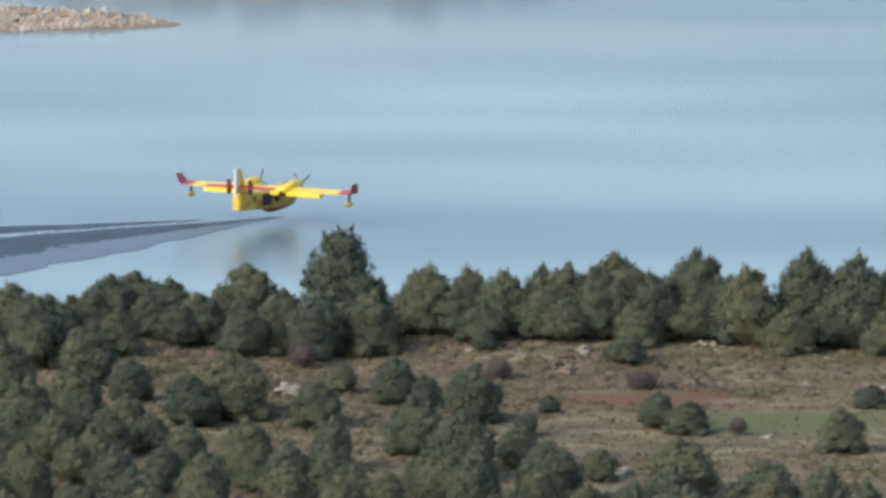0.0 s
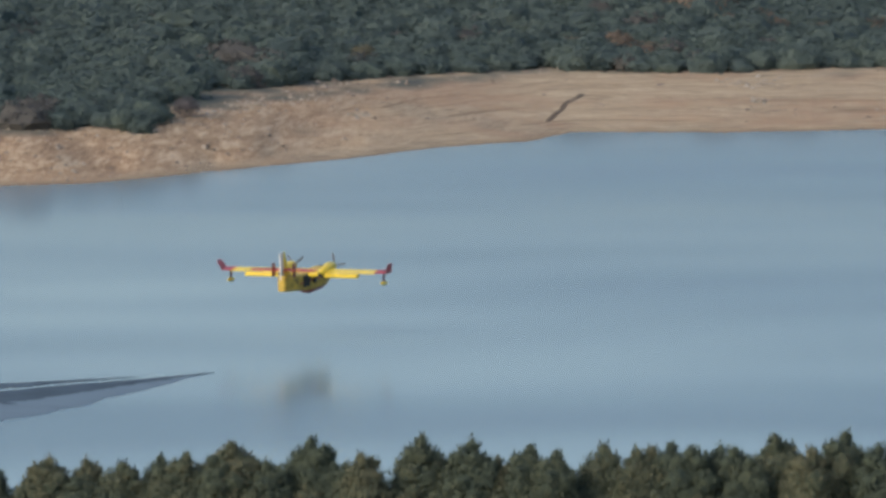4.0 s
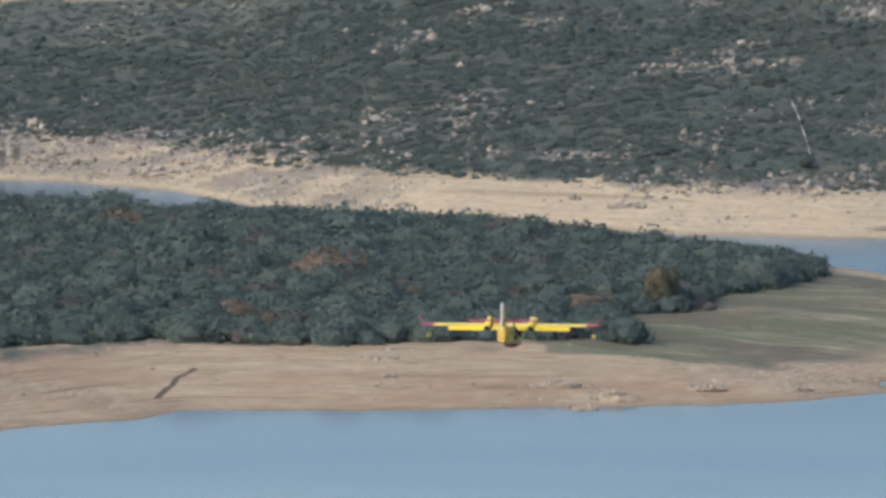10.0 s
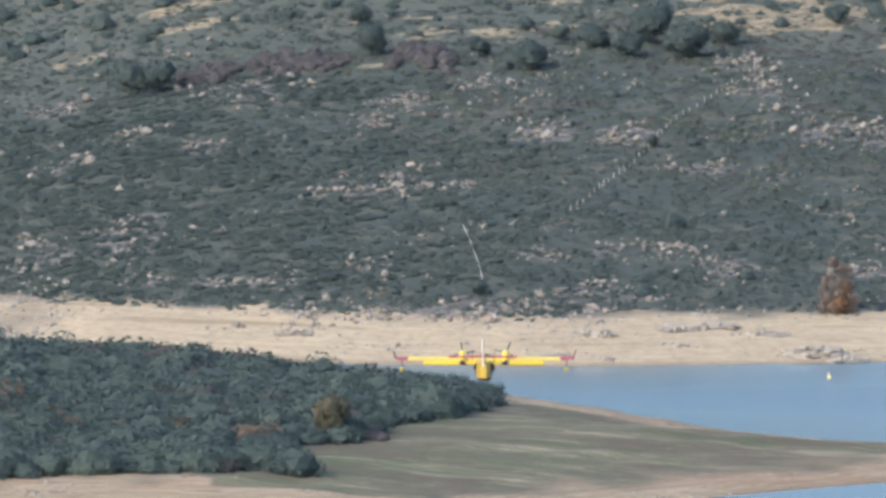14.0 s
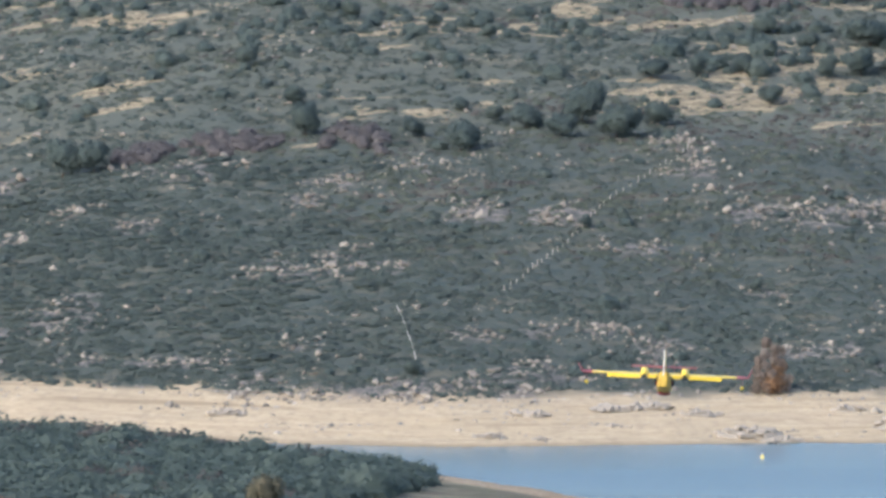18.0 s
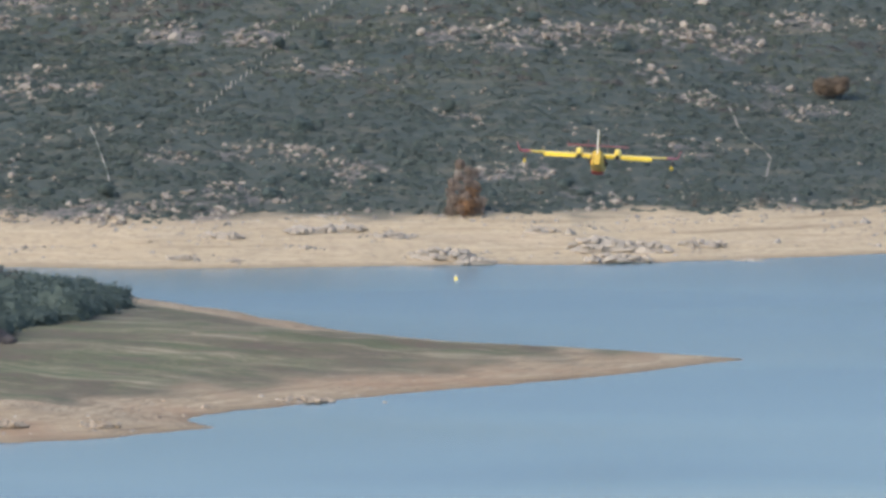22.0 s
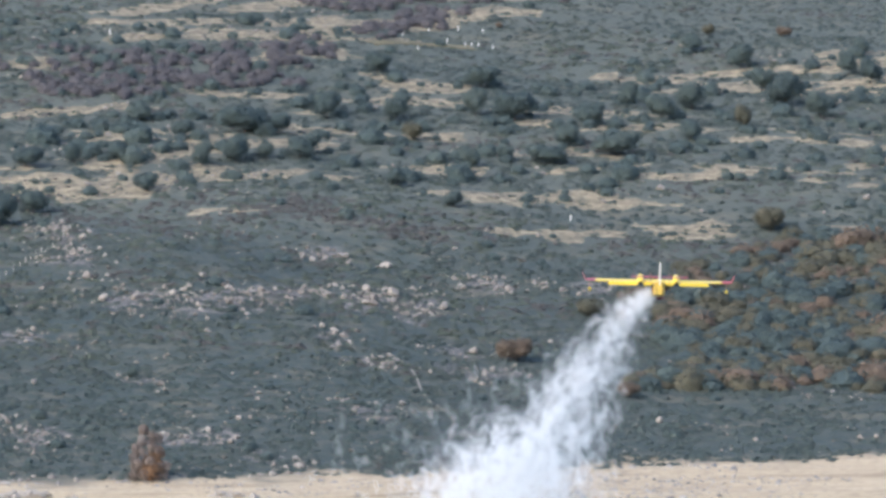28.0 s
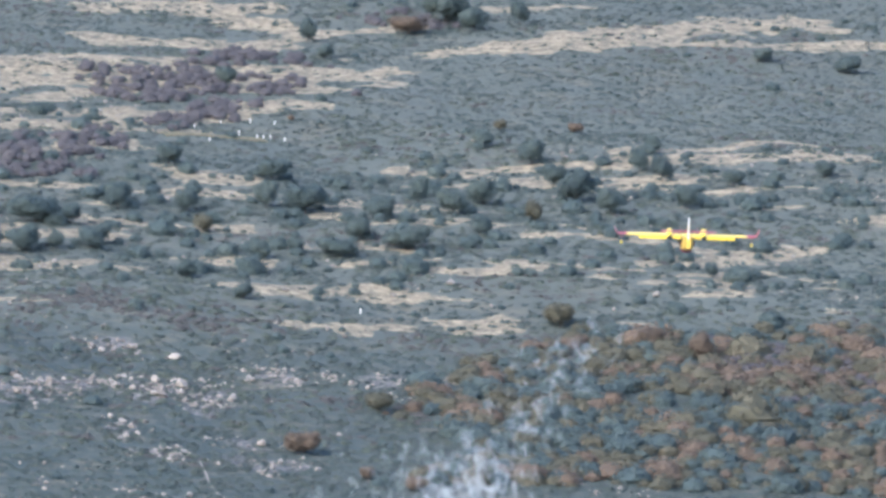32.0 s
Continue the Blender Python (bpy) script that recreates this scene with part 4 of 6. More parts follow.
def water_material():
    m, nt, b = mat("lake_water", 0.12, 0.0, 0.5)
    b.inputs["IOR"].default_value = 1.33
    big = nz(nt, 0.004, 1, 0.5, "Object", (1.0, 3.0, 1))
    nt.links.new(ramp(nt, big, [(0.0, (0.06, 0.105, 0.130)), (1.0, (0.14, 0.198, 0.208))]), b.inputs["Base Color"])
    # calm slicks between breeze-ruffled bands
    ruffle = nz(nt, 0.008, 2, 0.5, "Object", (0.5, 1.0, 1))
    rough = nt.nodes.new("ShaderNodeMapRange")
    for key, val in (("From Min", 0.36), ("From Max", 0.64), ("To Min", 0.15), ("To Max", 0.27)):
        rough.inputs[key].default_value = val
    nt.links.new(ruffle, rough.inputs["Value"])
    nt.links.new(rough.outputs[0], b.inputs["Roughness"])
    return m


M_ground = ground_material()
M_water = water_material()
build_ground()
lake = mesh_np("water", [(-4000, 700, 0), (4000, 700, 0), (4000, 6000, 0), (-4000, 6000, 0)], [[0, 1, 2, 3]], M_water)
tagged(new("water", lake), "calm blue reservoir with smooth and ruffled bands", "water", kind="structure")


# ---------------------------------------------------------------- oakwood on the peninsula
def coarse_cloud(seed, lobes, count, leaf, shape=ICO0, fill=0.95, loose=(0.75, 1.12)):
    """A cheap far plant: knobbly cores clothed in small loose leaf clumps."""
    rng = np.random.RandomState(seed)
    vs, fs, base = [], [], 0
    for cx, cy, cz, rx, ry, rz in lobes:
        base_v, base_f = shape
        v = base_v * (1 + 0.22 * rng.normal(size=(len(base_v), 1))) * np.array([rx, ry, rz]) * fill + np.array([cx, cy, cz])
        vs.append(v)
        fs.append(base_f + base)
        base += len(v)
    for i in range(count):
        cx, cy, cz, rx, ry, rz = lobes[i % len(lobes)]
        n = rng.normal(size=3)
        n[2] = abs(n[2]) * 0.9
        n /= np.linalg.norm(n)
        p = np.array([cx, cy, cz]) + n * np.array([rx, ry, rz]) * rng.uniform(*loose)
        a = np.cross(n, rng.normal(size=3))
        s = leaf * rng.uniform(0.6, 1.5)
        a *= s / np.linalg.norm(a)
        b = np.cross(n, a) + n * s * rng.uniform(-0.5, 0.5)
        a = a + n * s * rng.uniform(-0.5, 0.5)
        vs.append(np.array([p + a, p + b, p - (a + b) * 0.6]))
        fs.append(np.array([[0, 1, 2]]) + base)
        base += 3
    return np.concatenate(vs), np.concatenate(fs)


OCTA = (np.array([(1, 0, 0), (0, 1, 0), (-1, 0, 0), (0, -1, 0), (0, 0, 1), (0, 0, -1)], float),
        np.array([[0, 1, 4], [1, 2, 4], [2, 3, 4], [3, 0, 4]]))


def round_crown(seed):
    """A far oak: a domed core down to the ground, thickly clothed in small leaf clumps."""
    rng = np.random.RandomState(seed)
    core = ICO1[0] * (1 + 0.12 * rng.normal(size=(len(ICO1[0]), 1))) * np.array([0.70, 0.70, 0.56]) + np.array([0, 0, 0.32])
    core[:, 2] = np.maximum(core[:, 2], -0.15)
    vs, fs, base = [core], [ICO1[1]], len(core)
    bumps = rng.normal(size=(6, 3))
    bumps /= np.linalg.norm(bumps, axis=1)[:, None]
    for _ in range(240):
        n = rng.normal(size=3)
        n[2] = n[2] * 0.8 + 0.25
        n /= np.linalg.norm(n)
        out = 0.86 + 0.30 * max(0.0, float((bumps @ n).max())) ** 5 + rng.uniform(-0.12, 0.12)
        p = n * np.array([0.80, 0.80, 0.68]) * out + np.array([0, 0, 0.34])
        a = np.cross(n, rng.normal(size=3))
        a *= 0.072 * rng.uniform(0.6, 1.4) / np.linalg.norm(a)
        b = np.cross(n, a) + n * rng.uniform(-0.06, 0.06)
        a = a + n * rng.uniform(-0.06, 0.06)
        vs.append(np.array([p + a, p - a * 0.5 + b, p - a * 0.5 - b]))
        fs.append(np.array([[0, 1, 2]]) + base)
        base += 3
    return np.concatenate(vs), np.concatenate(fs)


CROWNS = [round_crown(60 + k) for k in range(10)]
BUSHES = [coarse_cloud(80 + k, [(0, 0, 0.0, 0.95, 0.95, 0.40), (0.5 * math.cos(k * 2), 0.5 * math.sin(k * 2), 0.05, 0.62, 0.62, 0.34)], 8, 0.26, OCTA, 0.92, (0.8, 1.15)) for k in range(8)]
STONES = [angular(s, f) for s, f in ((1, 0.7), (2, 0.55), (3, 0.9), (4, 0.6))]
PEBBLES = [(v[:len(ICO0[0])] * np.array([1.1, 0.9, 0.65]), ICO0[1]) for v in
           [ICO0[0] * (1 + 0.28 * np.random.RandomState(k).normal(size=(len(ICO0[0]), 1))) for k in range(5)]]


def spread(name, shapes, x, y, size, material, label, category, seed, sink=0.2, squash=None, soft=False):
    rng = np.random.RandomState(seed)
    pos = np.stack([x, y, ground(x, y) - sink * size], 1)
    me = scatter_mesh(name, shapes, rng.randint(0, len(shapes), len(x)), pos, size, rng.uniform(0, 6.28, len(x)), material, squash, soft)
    return tagged(new(name, me), label, category, kind="stuff")


def build_woods():
    rng = np.random.RandomState(5)
    # a jittered grid, so that crowns touch but seldom coincide
    gx, gy = np.meshgrid(np.arange(-262, 30, 4.1), np.arange(1570, 2090, 5.0))
    x, y = gx.ravel() + rng.uniform(-1.6, 1.6, gx.size), gy.ravel() + rng.uniform(-2, 2, gx.size)
    ok = wood_mask(x, y)
    x, y = x[ok], y[ok]
    size = 4.5 * np.exp(rng.normal(0, 0.22, len(x))) + fbm(x, y, 30, 45) * 0.5
    rust = in_zones(x, y, RUSTY_ZONES, 0.1, 0.55) * rng.uniform(0.3, 1, len(x)) > 0.45
    gold = ~rust & (rng.uniform(size=len(x)) < 0.02 + 0.10 * smooth(0.1, 0.5, fbm(x, y, 40, 46)))
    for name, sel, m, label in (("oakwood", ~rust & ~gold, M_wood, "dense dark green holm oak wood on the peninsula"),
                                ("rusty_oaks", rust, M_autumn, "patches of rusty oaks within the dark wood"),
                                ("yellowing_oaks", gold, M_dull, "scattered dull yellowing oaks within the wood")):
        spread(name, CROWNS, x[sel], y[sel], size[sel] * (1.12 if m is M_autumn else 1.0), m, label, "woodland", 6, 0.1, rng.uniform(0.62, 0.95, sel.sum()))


build_woods()


# ---------------------------------------------------------------- scrub on the far hillside
HILL_A = [-0.13, -0.1, -0.08, -0.06, -0.04, 0.02, 0.04, 0.06, 0.16, 0.17]
HILL_Y = [2400, 2410, 2490, 2560, 2690, 2690, 2830, 2980, 3055, 3060]


def far_points(n, seed, y0=2090, y1=3060, power=1.0, a0=-0.125, a1=0.168):
    rng = np.random.RandomState(seed)
    a, r = rng.uniform(a0, a1, n), y0 + (y1 - y0) * rng.uniform(0, 1, n) ** power
    ok = r < np.interp(a, HILL_A, HILL_Y)
    a, r = a[ok], r[ok]
    return np.tan(a) * r, r, rng


def grove_mask(x, y):
    return smooth(0, 14, (x - 222) - (y - 2213) * 0.13 + fbm(x, y, 34, 92) * 50) * smooth(2440, 2405, y + fbm(x, y, 34, 93) * 60)


def build_scrub():
    x, y, rng = far_points(190000, 8)
    d = far_dist(x, y)
    dark = in_zones(x, y, DARK_HEATH, 0.5)
    bare = clearing(x, y)
    ok = (d > 60 + fbm(x, y, 15, 66) * 9) & (rng.uniform(size=len(x)) < 0.72 + 0.4 * fbm(x, y, 14, 61) + dark) & (rng.uniform(size=len(x)) > bare * 0.82)
    x, y, d, dark = x[ok], y[ok], d[ok], dark[ok]
    size = np.clip(np.exp(rng.normal(-0.08, 0.35, len(x))), 0.4, 1.9) * (1 - 0.25 * dark) * (1 + 0.25 * smooth(0.1, 0.5, fbm(x, y, 22, 60)))
    tone = 1.0 * fbm(x * 0.6, y, 30, 62) + 0.5 * fbm(x, y, 8, 58) + rng.normal(0, 0.2, len(x)) - 0.3 * dark
    # deeper green low down: denser scrub, and less haze put into its colour
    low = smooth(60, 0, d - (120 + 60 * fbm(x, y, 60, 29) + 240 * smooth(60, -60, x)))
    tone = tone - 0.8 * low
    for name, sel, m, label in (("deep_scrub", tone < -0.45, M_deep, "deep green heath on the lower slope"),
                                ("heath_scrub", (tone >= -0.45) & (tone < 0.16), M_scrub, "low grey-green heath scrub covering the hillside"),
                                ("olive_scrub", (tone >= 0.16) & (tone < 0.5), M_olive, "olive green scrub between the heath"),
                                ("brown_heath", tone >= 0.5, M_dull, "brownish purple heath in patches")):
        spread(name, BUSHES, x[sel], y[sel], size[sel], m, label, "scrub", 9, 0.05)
    # taller bushes up the slope, thickest in a belt
    x, y, rng = far_points(13000, 18, 2120)
    belt = smooth(2420, 2500, y) * smooth(2740, 2660, y)
    ok = rng.uniform(size=len(x)) < (0.08 + 0.26 * belt + 0.40 * (0.4 + belt) * smooth(0.0, 0.5, fbm(x * 0.6, y, 50, 63))) * (1 - 0.85 * in_zones(x, y, DARK_HEATH, 0.5))
    ok &= far_dist(x, y) > 75
    x, y, belt = x[ok], y[ok], belt[ok]
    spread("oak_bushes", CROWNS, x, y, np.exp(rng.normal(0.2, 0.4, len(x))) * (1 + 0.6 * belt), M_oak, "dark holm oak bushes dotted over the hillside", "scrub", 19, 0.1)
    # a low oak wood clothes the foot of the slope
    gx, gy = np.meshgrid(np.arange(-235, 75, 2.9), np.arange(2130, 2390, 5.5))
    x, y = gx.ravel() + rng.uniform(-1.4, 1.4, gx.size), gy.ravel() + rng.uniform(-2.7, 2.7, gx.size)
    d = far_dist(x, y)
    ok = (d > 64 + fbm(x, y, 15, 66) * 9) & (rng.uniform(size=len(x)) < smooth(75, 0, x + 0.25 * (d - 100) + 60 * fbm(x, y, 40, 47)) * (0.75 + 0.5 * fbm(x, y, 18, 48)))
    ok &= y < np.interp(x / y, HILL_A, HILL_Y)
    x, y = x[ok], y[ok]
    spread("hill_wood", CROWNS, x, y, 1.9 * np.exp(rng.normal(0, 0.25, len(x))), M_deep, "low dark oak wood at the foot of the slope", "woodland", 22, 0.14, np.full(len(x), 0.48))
    # leafless thickets
    x, y, rng = far_points(26000, 20, 2300)
    ok = rng.uniform(size=len(x)) < in_zones(x, y, PURPLE_ZONES, 1.0) * 0.95
    x, y = [x[ok]], [y[ok]]
    for cx, cy, h, w in THICKETS:
        n = int(w * 1.6)
        x.append(cx + rng.uniform(-0.55, 0.55, n) * w)
        y.append(cy + rng.normal(0, 5, n))
    x, y = np.concatenate(x), np.concatenate(y)
    spread("purple_thicket", CROWNS, x, y, rng.uniform(1.3, 2.9, len(x)), M_purple, "bare purplish thickets among the clearings", "scrub", 21, 0.1)


build_scrub()


def build_stones():
    xs, ys, ss = [], [], []
    rng = np.random.RandomState(33)
    for cx, cy, rx, ry in ROCK_FIELDS:
        # several ragged knots in each field
        for _ in range(3 + int(rx * ry / 25)):
            kx, ky = cx + rng.normal(0, 0.8) * rx, cy + rng.normal(0, 0.75) * ry
            n = rng.randint(4, 15)
            xs.append(kx + rng.normal(0, 2.4, n))
            ys.append(ky + rng.normal(0, 3.2, n))
            ss.append(np.exp(rng.normal(-0.72, 0.45, n)))
    # loose stones all over the slope, in ragged knots
    x, y, rng = far_points(42000, 34, 2095, 2760)
    band = fbm(x * 0.7, y, 16, 64, 5) + 0.4 * fbm(x, y, 90, 77)
    ok = (far_dist(x, y) > 50) & (rng.uniform(size=len(x)) < smooth(0.18, 0.55, band) * 0.7 + 0.015) & (in_zones(x, y, DARK_HEATH, 0.5) < 0.3)
    xs.append(x[ok]); ys.append(y[ok]); ss.append(np.exp(rng.normal(-1.0, 0.45, ok.sum())))
    x, y, s = np.concatenate(xs), np.concatenate(ys), np.clip(np.concatenate(ss), 0.2, 1.7)
    ok = (far_dist(x, y) > 3) & (ground(x, y) > 0.2)
    spread("hill_stones", PEBBLES + STONES, x[ok], y[ok], s[ok], M_granite, "pale granite stones strewn over the hillside", "stones", 35, -0.1)
    # rough rubble at the upper edge of the sand and on the rocky bank and cape
    x, y, rng = far_points(60000, 36, 2060, 2330)
    d = far_dist(x, y)
    rough = fbm(x, y, 18, 67)
    ok = (np.abs(d - 58 - fbm(x, y, 20, 65) * 12) < 8) & (rng.uniform(size=len(x)) < 0.06 + 0.6 * smooth(0.0, 0.5, rough)) & (x > -80)
    ok |= (x > 40) & (d > 14) & (d < 60) & (rng.uniform(size=len(x)) < 0.8 * smooth(0.22, 0.5, fbm(x * 0.6, y, 22, 68)))
    ok |= (x < -70) & (d > 6) & (d < 80) & (rng.uniform(size=len(x)) < 0.6 + 0.9 * fbm(x, y, 22, 68))
    x, y = x[ok], y[ok]
    spread("shore_boulders", PEBBLES + STONES, x, y, np.clip(np.exp(rng.normal(-1.0, 0.45, len(x))), 0.15, 1.1), M_darkrock, "grey granite rubble along the top of the sand", "stones", 37, 0.2)
    n = 9000
    x, y = rng.uniform(-300, -218, n), rng.uniform(1425, 1492, n)
    d = poly_dist(x, y, CAPE)
    ok = (d > 1.0) & (rng.uniform(size=n) < smooth(-300, -240, x))
    spread("cape_stones", PEBBLES, x[ok], y[ok], np.clip(np.exp(rng.normal(-0.75, 0.4, ok.sum())), 0.2, 1.4), M_greyrock, "grey stones covering the low cape", "stones", 38, 0.2)
    # pebbles and dark clods on the beaches
    n = 16000
    x, y = rng.uniform(-230, 140, n), rng.uniform(1520, 1830, n)
    z = ground(x, y)
    d = mid_dist(x, y)
    ok = (d > 1) & (z < 6.8) & ((z < 1.5) | (x < -25)) & (rng.uniform(size=n) < 0.04 + 0.75 * smooth(5.0, 6.3, z) * smooth(-0.3, 0.3, fbm(x, y, 14, 79)) + 0.55 * smooth(0.1, 0.6, fbm(x, y, 20, 69)) + 0.5 * smooth(-120, -190, x))
    spread("beach_stones", PEBBLES, x[ok], y[ok], np.exp(rng.normal(-1.0, 0.45, ok.sum())), M_clod, "brown stones and clods on the dry shore", "stones", 39, 0.2)
    x, y, rng = far_points(9500, 40, 2035, 2180, 1.0, -0.06, 0.168)
    d = far_dist(x, y)
    ok = (d > 2) & (d < 60) & (rng.uniform(size=len(x)) < 0.015 + 0.8 * smooth(0.25, 0.65, fbm(x * 0.5, y, 16, 70)))
    spread("sand_stones", PEBBLES, x[ok], y[ok], np.exp(rng.normal(-0.95, 0.45, ok.sum())), M_darkrock, "stones lying on the pale far beach", "stones", 41, 0.2)


build_stones()


# ---------------------------------------------------------------- single trees
def crown_mesh(name, kind, seed, material):
    rng = np.random.RandomState(seed)
    if kind == "juniper":
        lobes = [(0, 0, 0.40, 0.42, 0.42, 0.40), (0, 0, 0.62, 0.30, 0.30, 0.32)]
        for _ in range(13):
            a, h = rng.uniform(0, 6.28), rng.uniform(0.12, 0.72)
            r = 0.40 * math.sqrt(max(0.1, 1 - ((h - 0.25) / 0.68) ** 2)) * 0.74
            w = rng.uniform(0.13, 0.2)
            lobes.append((math.cos(a) * r, math.sin(a) * r, h, w, w, w * 0.95))
        for _ in range(4):
            a = rng.uniform(0, 6.28)
            lobes.append((math.cos(a) * 0.14, math.sin(a) * 0.14, rng.uniform(0.74, 0.88), 0.13, 0.13, 0.11))
        lobes.append((rng.uniform(-0.06, 0.06), rng.uniform(-0.06, 0.06), 0.93, 0.09, 0.09, 0.13))
        v, f = needle_tips(*leaf_cloud(seed, lobes, 4600, 0.020, 0.88), seed, 420)
    elif kind == "spire":
        lobes = [(0, 0, 0.3, 0.36, 0.36, 0.3), (0.02, 0, 0.6, 0.27, 0.27, 0.28), (0, 0.02, 0.84, 0.17, 0.17, 0.16)]
        for _ in range(6):
            a, h = rng.uniform(0, 6.28), rng.uniform(0.12, 0.7)
            r = 0.42 * (1 - h)
            lobes.append((math.cos(a) * r, math.sin(a) * r, h, 0.2 * (1.1 - h * 0.5), 0.2 * (1.1 - h * 0.5), 0.15))
        v, f = needle_tips(*leaf_cloud(seed, lobes, 5200, 0.018, 0.88), seed, 420)
    elif kind == "poplar":
        lobes = []
        for _ in range(30):
            a, h = rng.uniform(0, 6.28), rng.uniform(0.08, 0.95)
            r = rng.uniform(0.3, 1.0) * 0.42 * math.sin(3.14 * min(1, h * 0.8 + 0.22)) + 0.06
            lobes.append((math.cos(a) * r, math.sin(a) * r, h, 0.12, 0.12, 0.09))
        v, f = leaf_cloud(seed, lobes, 2600, 0.024, 0.3)
    elif kind == "low_leaf":
        lobes = [(0.16, 0, 0.24, 0.3, 0.3, 0.18), (0.3, 0.1, 0.36, 0.2, 0.2, 0.14), (-0.1, -0.1, 0.2, 0.25, 0.25, 0.14), (0.2, -0.1, 0.5, 0.18, 0.18, 0.12)]
        v, f = leaf_cloud(seed, lobes, 700, 0.035, 0.55)
    elif kind == "bare":
        lobes = [(0, 0, 0.5, 0.36, 0.36, 0.46), (0.1, 0, 0.3, 0.3, 0.3, 0.25)]
        v, f = leaf_cloud(seed, lobes, 330, 0.03, 0.1)
    elif kind == "thorn":
        lobes = [(0, 0, 0.5, 0.42, 0.42, 0.42), (0.2, 0, 0.45, 0.3, 0.3, 0.3), (-0.2, 0.1, 0.45, 0.3, 0.3, 0.3)]
        v, f = leaf_cloud(seed, lobes, 2000, 0.026, 0.5)
    else:
        lobes = [(0, 0, 0.5, 0.42, 0.42, 0.36)]
        for _ in range(5):
            a = rng.uniform(0, 6.28)
            lobes.append((math.cos(a) * 0.26, math.sin(a) * 0.26, rng.uniform(0.35, 0.72), 0.26, 0.26, 0.24))
        v, f = leaf_cloud(seed, lobes, 1500, 0.038, 0.78)
    return mesh_np(name, v, f, material)


TRUNK = trunk_mesh("trunk", 0.42, 0.035, 4, 3)


def tree(name, crown, x, y, h, w, label, category, group, seed):
    rng = random.Random(seed)
    ob = new(name)
    ob.matrix_basis = pose(x, y, float(ground(x, y)) - 0.05 * h, 0, 0, rng.uniform(0, 360)) @ Matrix.Diagonal((w, w, h * 1.05, 1))
    tagged(ob, label, category, group)
    mpart("trunk", TRUNK, ob)
    mpart("crown", crown, ob)
    return ob


JUNIPERS = [crown_mesh("juniper_crown", "juniper", 100 + k, M_juniper) for k in range(6)]
SPIRES = [crown_mesh("juniper_crown", "spire", 120 + k, M_juniper) for k in range(3)]
OAKS = [crown_mesh("oak_crown", "oak", 140 + k, M_oak) for k in range(4)]
AUTUMNS = [crown_mesh("autumn_crown", "oak", 150 + k, M_autumn) for k in range(3)]
OCHRES = [crown_mesh("ochre_crown", "oak", 160 + k, M_ochre) for k in range(3)]
THORN_CROWNS = [crown_mesh("thorn_crown", "thorn", 170 + k, M_purple) for k in range(3)]

_r = random.Random(77)
for i, (x, y, h, w) in enumerate(CREST_JUNIPERS):
    tall = h > 9.8 and w > 7
    if y < 672 and x > -95:
        y, h = y + 15, min(h, 5.4)
    if x > -95 and y < 688:
        h, y = max(2.6, h - (688 - y) * 0.13), 688 - (i % 3)
    if h > 6.5 and not tall:
        h = 6.5 + (h - 6.5) * 0.75
    w = max(w * 1.3, h * (0.85 if tall else 0.98))
    tree("juniper", _r.choice(SPIRES if tall else JUNIPERS), x, y, max(h, 2.2), w,
         "tall pointed dark green juniper on the crest" if tall else "dense rounded dark green juniper on the crest", "juniper", "junipers on the near hill", i)
for i, (x, y, h, w) in enumerate(SLOPE_JUNIPERS):
    tree("juniper", _r.choice(JUNIPERS), x, y, h * 0.92, w * 1.25, "bushy green juniper standing in dry grass", "juniper", "junipers on the near hill", 100 + i)
M_thorn = leafy("bare_thorn_twigs", [(0.072, 0.060, 0.060), (0.100, 0.082, 0.080), (0.135, 0.112, 0.104)])
NEAR_THORNS = [crown_mesh("thorn_crown", "thorn", 174 + k, M_thorn) for k in range(2)]
for i, (x, y, h, w) in enumerate(THORNS):
    tree("thorn_bush", _r.choice(NEAR_THORNS), x, y, h * 1.1, w, "leafless purplish brown thorn bush", "bush", "thorn bushes", 150 + i)


def near_thicket():
    """The close stand of junipers at the foot of the near slope."""
    rng = random.Random(12)
    put = [(x, y) for x, y, h, w in SLOPE_JUNIPERS]
    n = 0
    for _ in range(3000):
        x, y = rng.uniform(-150, -30), rng.uniform(556, 640)
        u = x / (y + 243)
        limit = 628 if u < -0.118 else (618 if u < -0.108 else (600 if u < -0.085 else 588))
        if y > limit or (y > 600 and rng.random() < 0.3):
            continue
        if any((x - a) ** 2 + ((y - b) * 0.8) ** 2 < 13.5 for a, b in put):
            continue
        put.append((x, y))
        n += 1
        w = rng.uniform(4.4, 6.4)
        tree("juniper", rng.choice(JUNIPERS), x, y, w * rng.uniform(0.72, 1.05), w, "bushy juniper in the thicket at the slope's foot", "juniper", "junipers on the near hill", 300 + n)
        if n > 110:
            break
    # behind the crest row, so that no gap shows
    for i in range(58):
        x = -150 + i * 2.6 + rng.uniform(-1, 1)
        y = 676 + rng.uniform(-5, 10) + 11 * min(1, max(0, (x + 105) / 12))
        w = rng.uniform(4.5, 6.0)
        tree("juniper", rng.choice(JUNIPERS), x, y, rng.uniform(3.4, 4.5), w * 1.1, "dense rounded dark green juniper on the crest", "juniper", "junipers on the near hill", 500 + i)


near_thicket()

